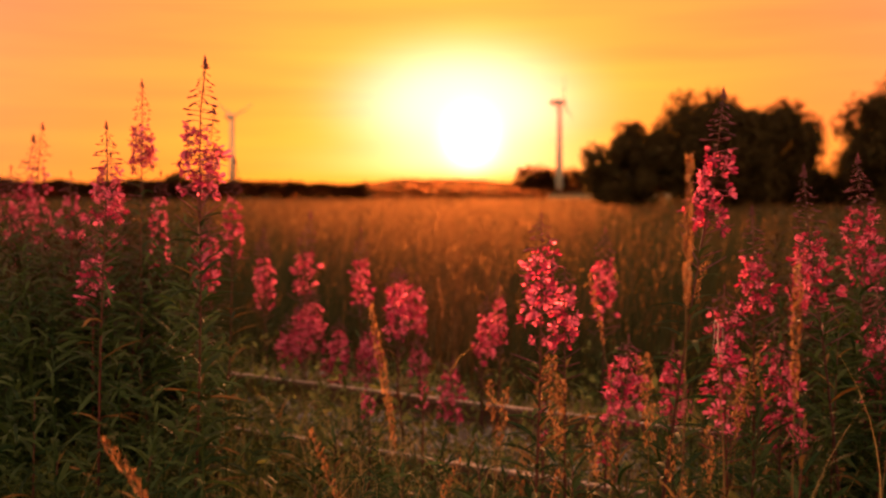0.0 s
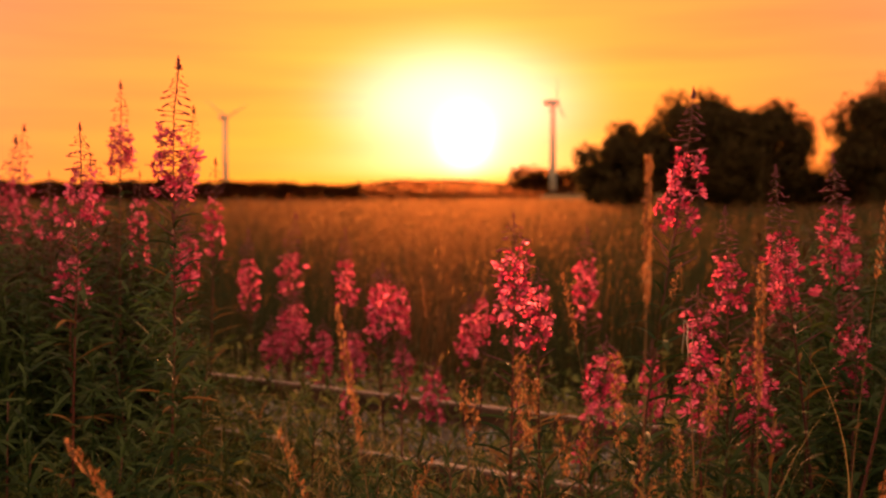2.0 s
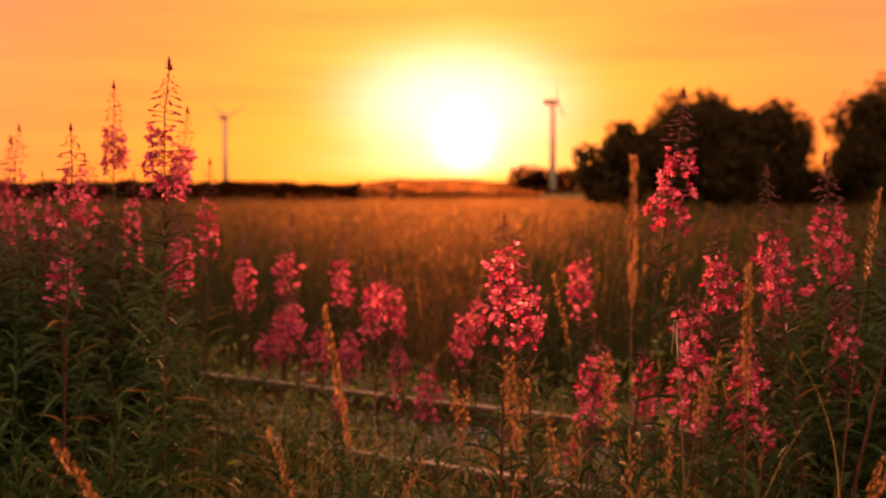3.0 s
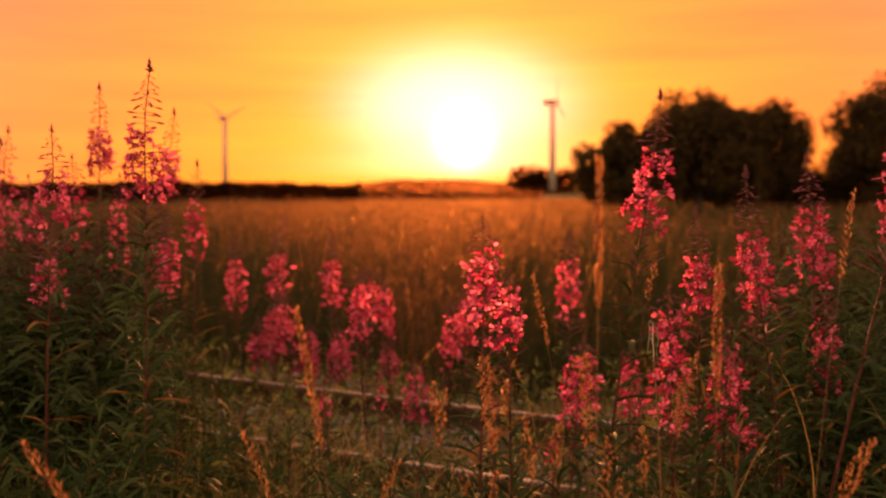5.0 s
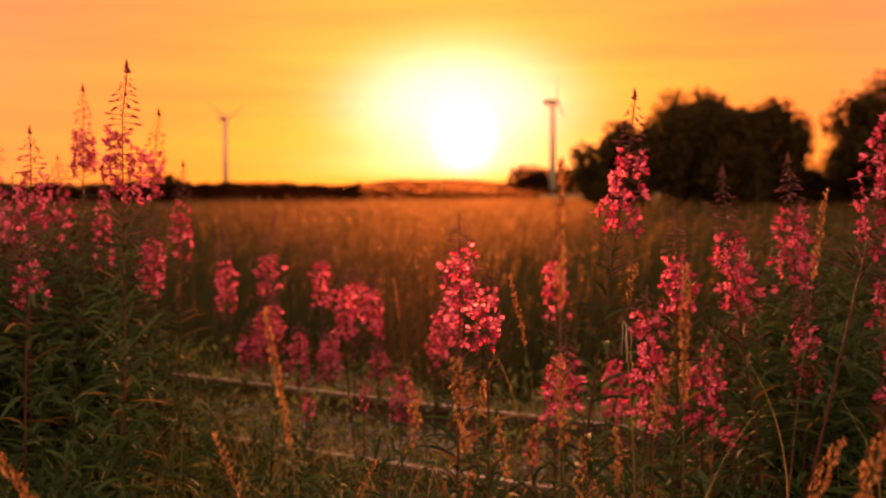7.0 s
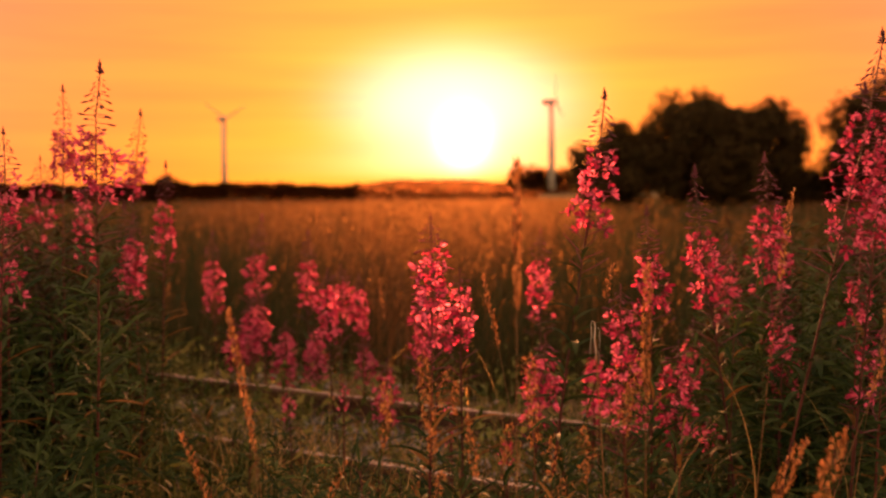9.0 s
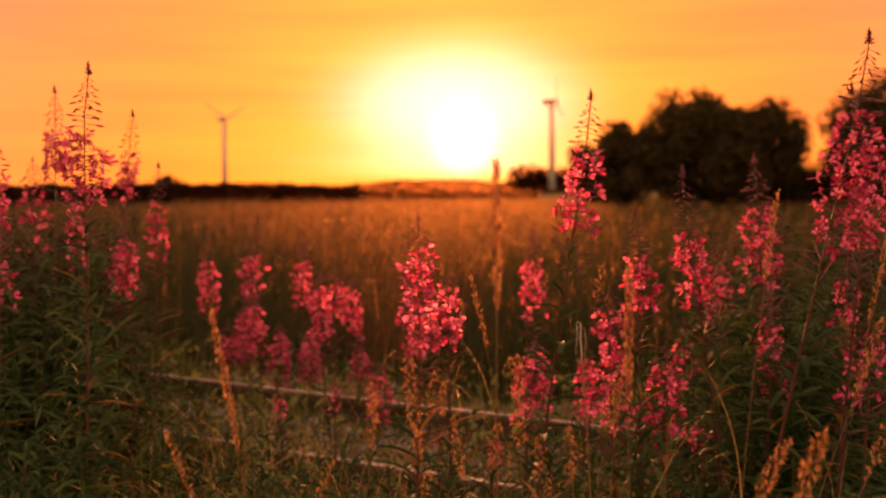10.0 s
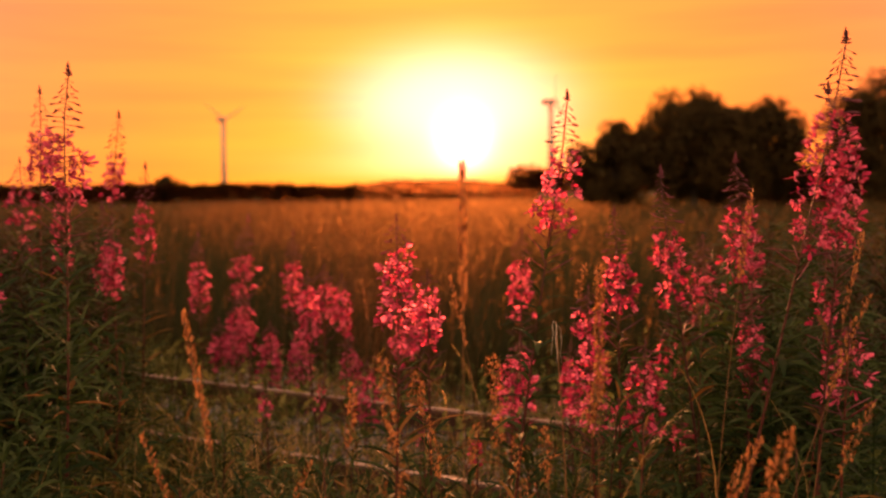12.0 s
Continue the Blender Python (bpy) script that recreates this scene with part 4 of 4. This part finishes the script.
def undergrowth():
    n = 15000
    y = 1.5 + 4.2 * rng.random(n)
    x = 0.13 + (rng.random(n) * 2 - 1) * (y * 0.52 + 0.25)
    p = np.stack([x, y, np.zeros(n)], 1)
    centre = np.exp(-((x - 0.13) / 0.5) ** 2)
    track = np.exp(-(((y + 0.57 * x) - 3.62) / 0.55) ** 2)
    keep_it = rng.random(n) > 0.72 * track * (0.1 + 0.9 * centre)
    p, centre, track, y = p[keep_it], centre[keep_it], track[keep_it], y[keep_it]
    m = len(p)
    tall = (0.14 + 0.30 * rng.random(m) ** 1.5) * (1 - 0.35 * centre) * (1 - 0.5 * track)
    tall = np.minimum(tall, np.maximum(cover(p[:, 0], p[:, 1]), 0.05) * 1.1)
    tall = beside_rails(p[:, 0], p[:, 1], tall)
    v, f = ribbons(p, tall, 0.0035 + 0.003 * rng.random(m), rng.random(m) * 6.28, 0.2 + 0.9 * rng.random(m), rng.random(m) * 6.28, 5)
    # tufts that grow up along the rails
    tuft = 55
    along = -2.6 + 4.6 * rng.random(tuft) ** 1.35
    side = np.where(rng.random(tuft) < 0.6, 4.10, 3.14) - 0.06 - 0.16 * rng.random(tuft)
    along, side = np.repeat(along, 16), np.repeat(side, 16)
    w = len(along)
    q = np.stack([ALONG.x * along + rng.normal(0, 0.025, w), side + ALONG.y * along + rng.normal(0, 0.025, w), np.zeros(w)], 1)
    v, f = merge((v, f), ribbons(q, 0.10 + 0.15 * rng.random(w), 0.0035 + 0.0025 * rng.random(w), rng.random(w) * 6.28, 0.2 + 0.7 * rng.random(w), rng.random(w) * 6.28, 5))
    tagged(new("undergrowth", bulk_mesh("undergrowth", v, f, [M_UNDER])), "tangled dark green and brown grass under the flowers", "grass", kind="stuff")
    d = 3300
    y = 1.75 + 2.6 * rng.random(d)
    x = 0.20 + rng.normal(size=d) * 0.48
    p = np.stack([x, y, np.zeros(d)], 1)
    track = np.exp(-(((y + 0.57 * x) - 3.62) / 0.5) ** 2)
    p = p[rng.random(d) > 0.6 * track]
    q = len(p)
    tall = beside_rails(p[:, 0], p[:, 1], np.minimum(0.18 + 0.34 * rng.random(q) ** 1.4, np.maximum(cover(p[:, 0], p[:, 1]) * 1.25, 0.06)))
    v, f = ribbons(p, tall, 0.0022 + 0.002 * rng.random(q), rng.random(q) * 6.28, 0.15 + 0.8 * rng.random(q), rng.random(q) * 6.28, 6)
    t = 110
    y = 1.7 + 2.2 * rng.random(t)
    x = 0.15 + rng.uniform(-0.45, 1, t) * (y * 0.46)
    tallest = ribbons(np.stack([x, y, 0 * x], 1), 0.40 + 0.36 * rng.random(t) ** 1.5, 0.0011 + 0.0009 * rng.random(t), rng.random(t) * 6.28, 0.25 + 0.85 * rng.random(t), rng.random(t) * 6.28, 8)
    v, f = merge((v, f), tallest)
    tagged(new("dry_grass", bulk_mesh("dry_grass", v, f, [M_DRY])), "dry straw-coloured grass drooping beside the track", "grass", kind="stuff")
    # narrow leaves of the thicket on both sides, along its many stems
    stems = []
    while len(stems) < 300:
        y = rng.uniform(1.95, 4.9)
        x = 0.13 + rng.uniform(-1, 1) * (y * 0.52 + 0.15)
        high = float(cover(x, y))
        if high < 0.12:
            continue
        tall = min(high, 0.88) * rng.uniform(0.5, 1.0)
        stems.append((x, y, tall))
    # low leafy weeds in front of the track
    for k in range(120):
        y = rng.uniform(1.9, 3.6)
        x, tall = y * rng.uniform(-0.24, 0.20), np.array([rng.uniform(0.12, 0.34)])
        stems.append((x, y, max(0.08, beside_rails(np.array([x]), y, tall)[0])))
    # taller, older stands further back
    old = []
    for k in range(180):
        y = rng.uniform(2.9, 5.2)
        old.append((y * rng.uniform(-0.56, -0.26), y, rng.uniform(0.74, 1.0)))
    for k in range(170):
        y = rng.uniform(2.45, 4.4)
        stems.append((y * rng.uniform(-0.55, -0.25), y, rng.uniform(0.62, 0.95)))
    for k in range(75):
        y = rng.uniform(2.9, 4.8)
        old.append((0.15 + y * rng.uniform(0.31, 0.56), y, rng.uniform(0.66, 0.93)))
    for k in range(100):
        y = rng.uniform(2.35, 4.2)
        stems.append((0.1 + y * rng.uniform(0.36, 0.58), y, rng.uniform(0.55, 0.94)))
    for k in range(45):
        y = rng.uniform(2.6, 4.4)
        stems.append((y * rng.uniform(0.34, 0.54), y, rng.uniform(0.42, 0.70)))
    def thicket(stems, rise):
        """Narrow leaves or pods all along the stems, and the stems themselves."""
        foot, size = [], []
        for x, y, tall in stems:
            m = int(tall / 0.012)
            z = tall * (1 - 0.85 * np.linspace(0, 1, m) + rng.normal(0, 0.01, m))
            foot.append(np.stack([np.full(m, x), np.full(m, y), z], 1))
            size.append(np.minimum(0.035 + 0.16 * (tall - z), 0.095) * rng.uniform(0.7, 1.3, m))
        foot, size = np.concatenate(foot), np.concatenate(size)
        q = len(foot)
        leaves = narrow_leaves(foot, size, size * rng.uniform(0.09, 0.16, q), rng.random(q) * 6.28, rng.normal(rise, 0.35, q), rng.uniform(0.1, 0.8, q))
        st = np.array(stems)
        wood = ribbons(np.stack([st[:, 0], st[:, 1], np.zeros(len(st))], 1), st[:, 2], np.full(len(st), 0.006), rng.random(len(st)) * 6.28, np.zeros(len(st)), rng.random(len(st)) * 6.28, 5)
        return merge(leaves, wood)

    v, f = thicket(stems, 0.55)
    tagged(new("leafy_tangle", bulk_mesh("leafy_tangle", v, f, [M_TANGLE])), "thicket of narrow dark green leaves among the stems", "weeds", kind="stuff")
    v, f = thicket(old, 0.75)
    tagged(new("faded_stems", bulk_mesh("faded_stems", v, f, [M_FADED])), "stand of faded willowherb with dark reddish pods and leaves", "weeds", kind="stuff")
    k = 5200
    y = 1.7 + 3.4 * rng.random(k)
    x = 0.13 + (rng.random(k) * 2 - 1) * (y * 0.52 + 0.25)
    c = np.stack([x, y, 0.02 + 0.26 * rng.random(k) ** 1.5 * (1 - 0.6 * np.exp(-((x - 0.13) / 0.5) ** 2))], 1)
    v, f = leaflets(c, 0.012 + 0.016 * rng.random(k), 1.3, up=0.2)
    tagged(new("low_weeds", bulk_mesh("low_weeds", v, f, [M_UNDER])), "low broad-leaved weeds covering the ground", "weeds", kind="stuff")


undergrowth()


def verge():
    """Rough grass that goes on all round, beside and behind the slider."""
    n = 70000
    near = rng.random(n) < 0.65
    x = np.where(near, rng.uniform(-6, 7, n), rng.uniform(-14, 14, n))
    y = np.where(near, rng.uniform(-5, 5.4, n), rng.uniform(-9, 5.4, n))
    seen = (y > 1.4) & (np.abs(x - 0.13) < y * 0.52 + 0.25)
    stand = (np.abs(x - 0.15) < 0.7) & (np.abs(y) < 0.6)
    bed = np.abs(y + 0.57 * x - 3.62) < 0.75
    keep_it = ~seen & ~stand & ~(bed & (rng.random(n) < 0.8))
    x, y = x[keep_it], y[keep_it]
    m = len(x)
    tall = 0.14 + 0.24 * rng.random(m)
    tall = np.where(np.hypot(x - 0.15, y) < 1.3, tall * 0.5, tall)
    v, f = ribbons(np.stack([x, y, 0 * x], 1), tall, 0.011 + 0.011 * rng.random(m), rng.random(m) * 6.28, 0.3 + 0.9 * rng.random(m), rng.random(m) * 6.28, 4)
    tagged(new("rough_grass", bulk_mesh("rough_grass", v, f, [M_UNDER])), "rough green and brown grass of the verge", "grass", kind="stuff")
    n = 26000
    x, y = rng.uniform(-40, 40, n), rng.uniform(5.4, 60, n)
    keep_it = np.abs(x - 0.15) > y * 0.56 + 0.9
    x, y = x[keep_it], y[keep_it]
    m = len(x)
    v, f = ribbons(np.stack([x, y, 0 * x], 1), 0.4 + 0.3 * rng.random(m), 0.03 + 0.03 * rng.random(m), rng.random(m) * 6.28, 0.1 + 0.5 * rng.random(m), rng.random(m) * 6.28, 4)
    tagged(new("outer_meadow_grass", bulk_mesh("outer_meadow_grass", v, f, [M_FIELD])), "tall dry grass at the meadow's sides", "grass", kind="stuff")


verge()
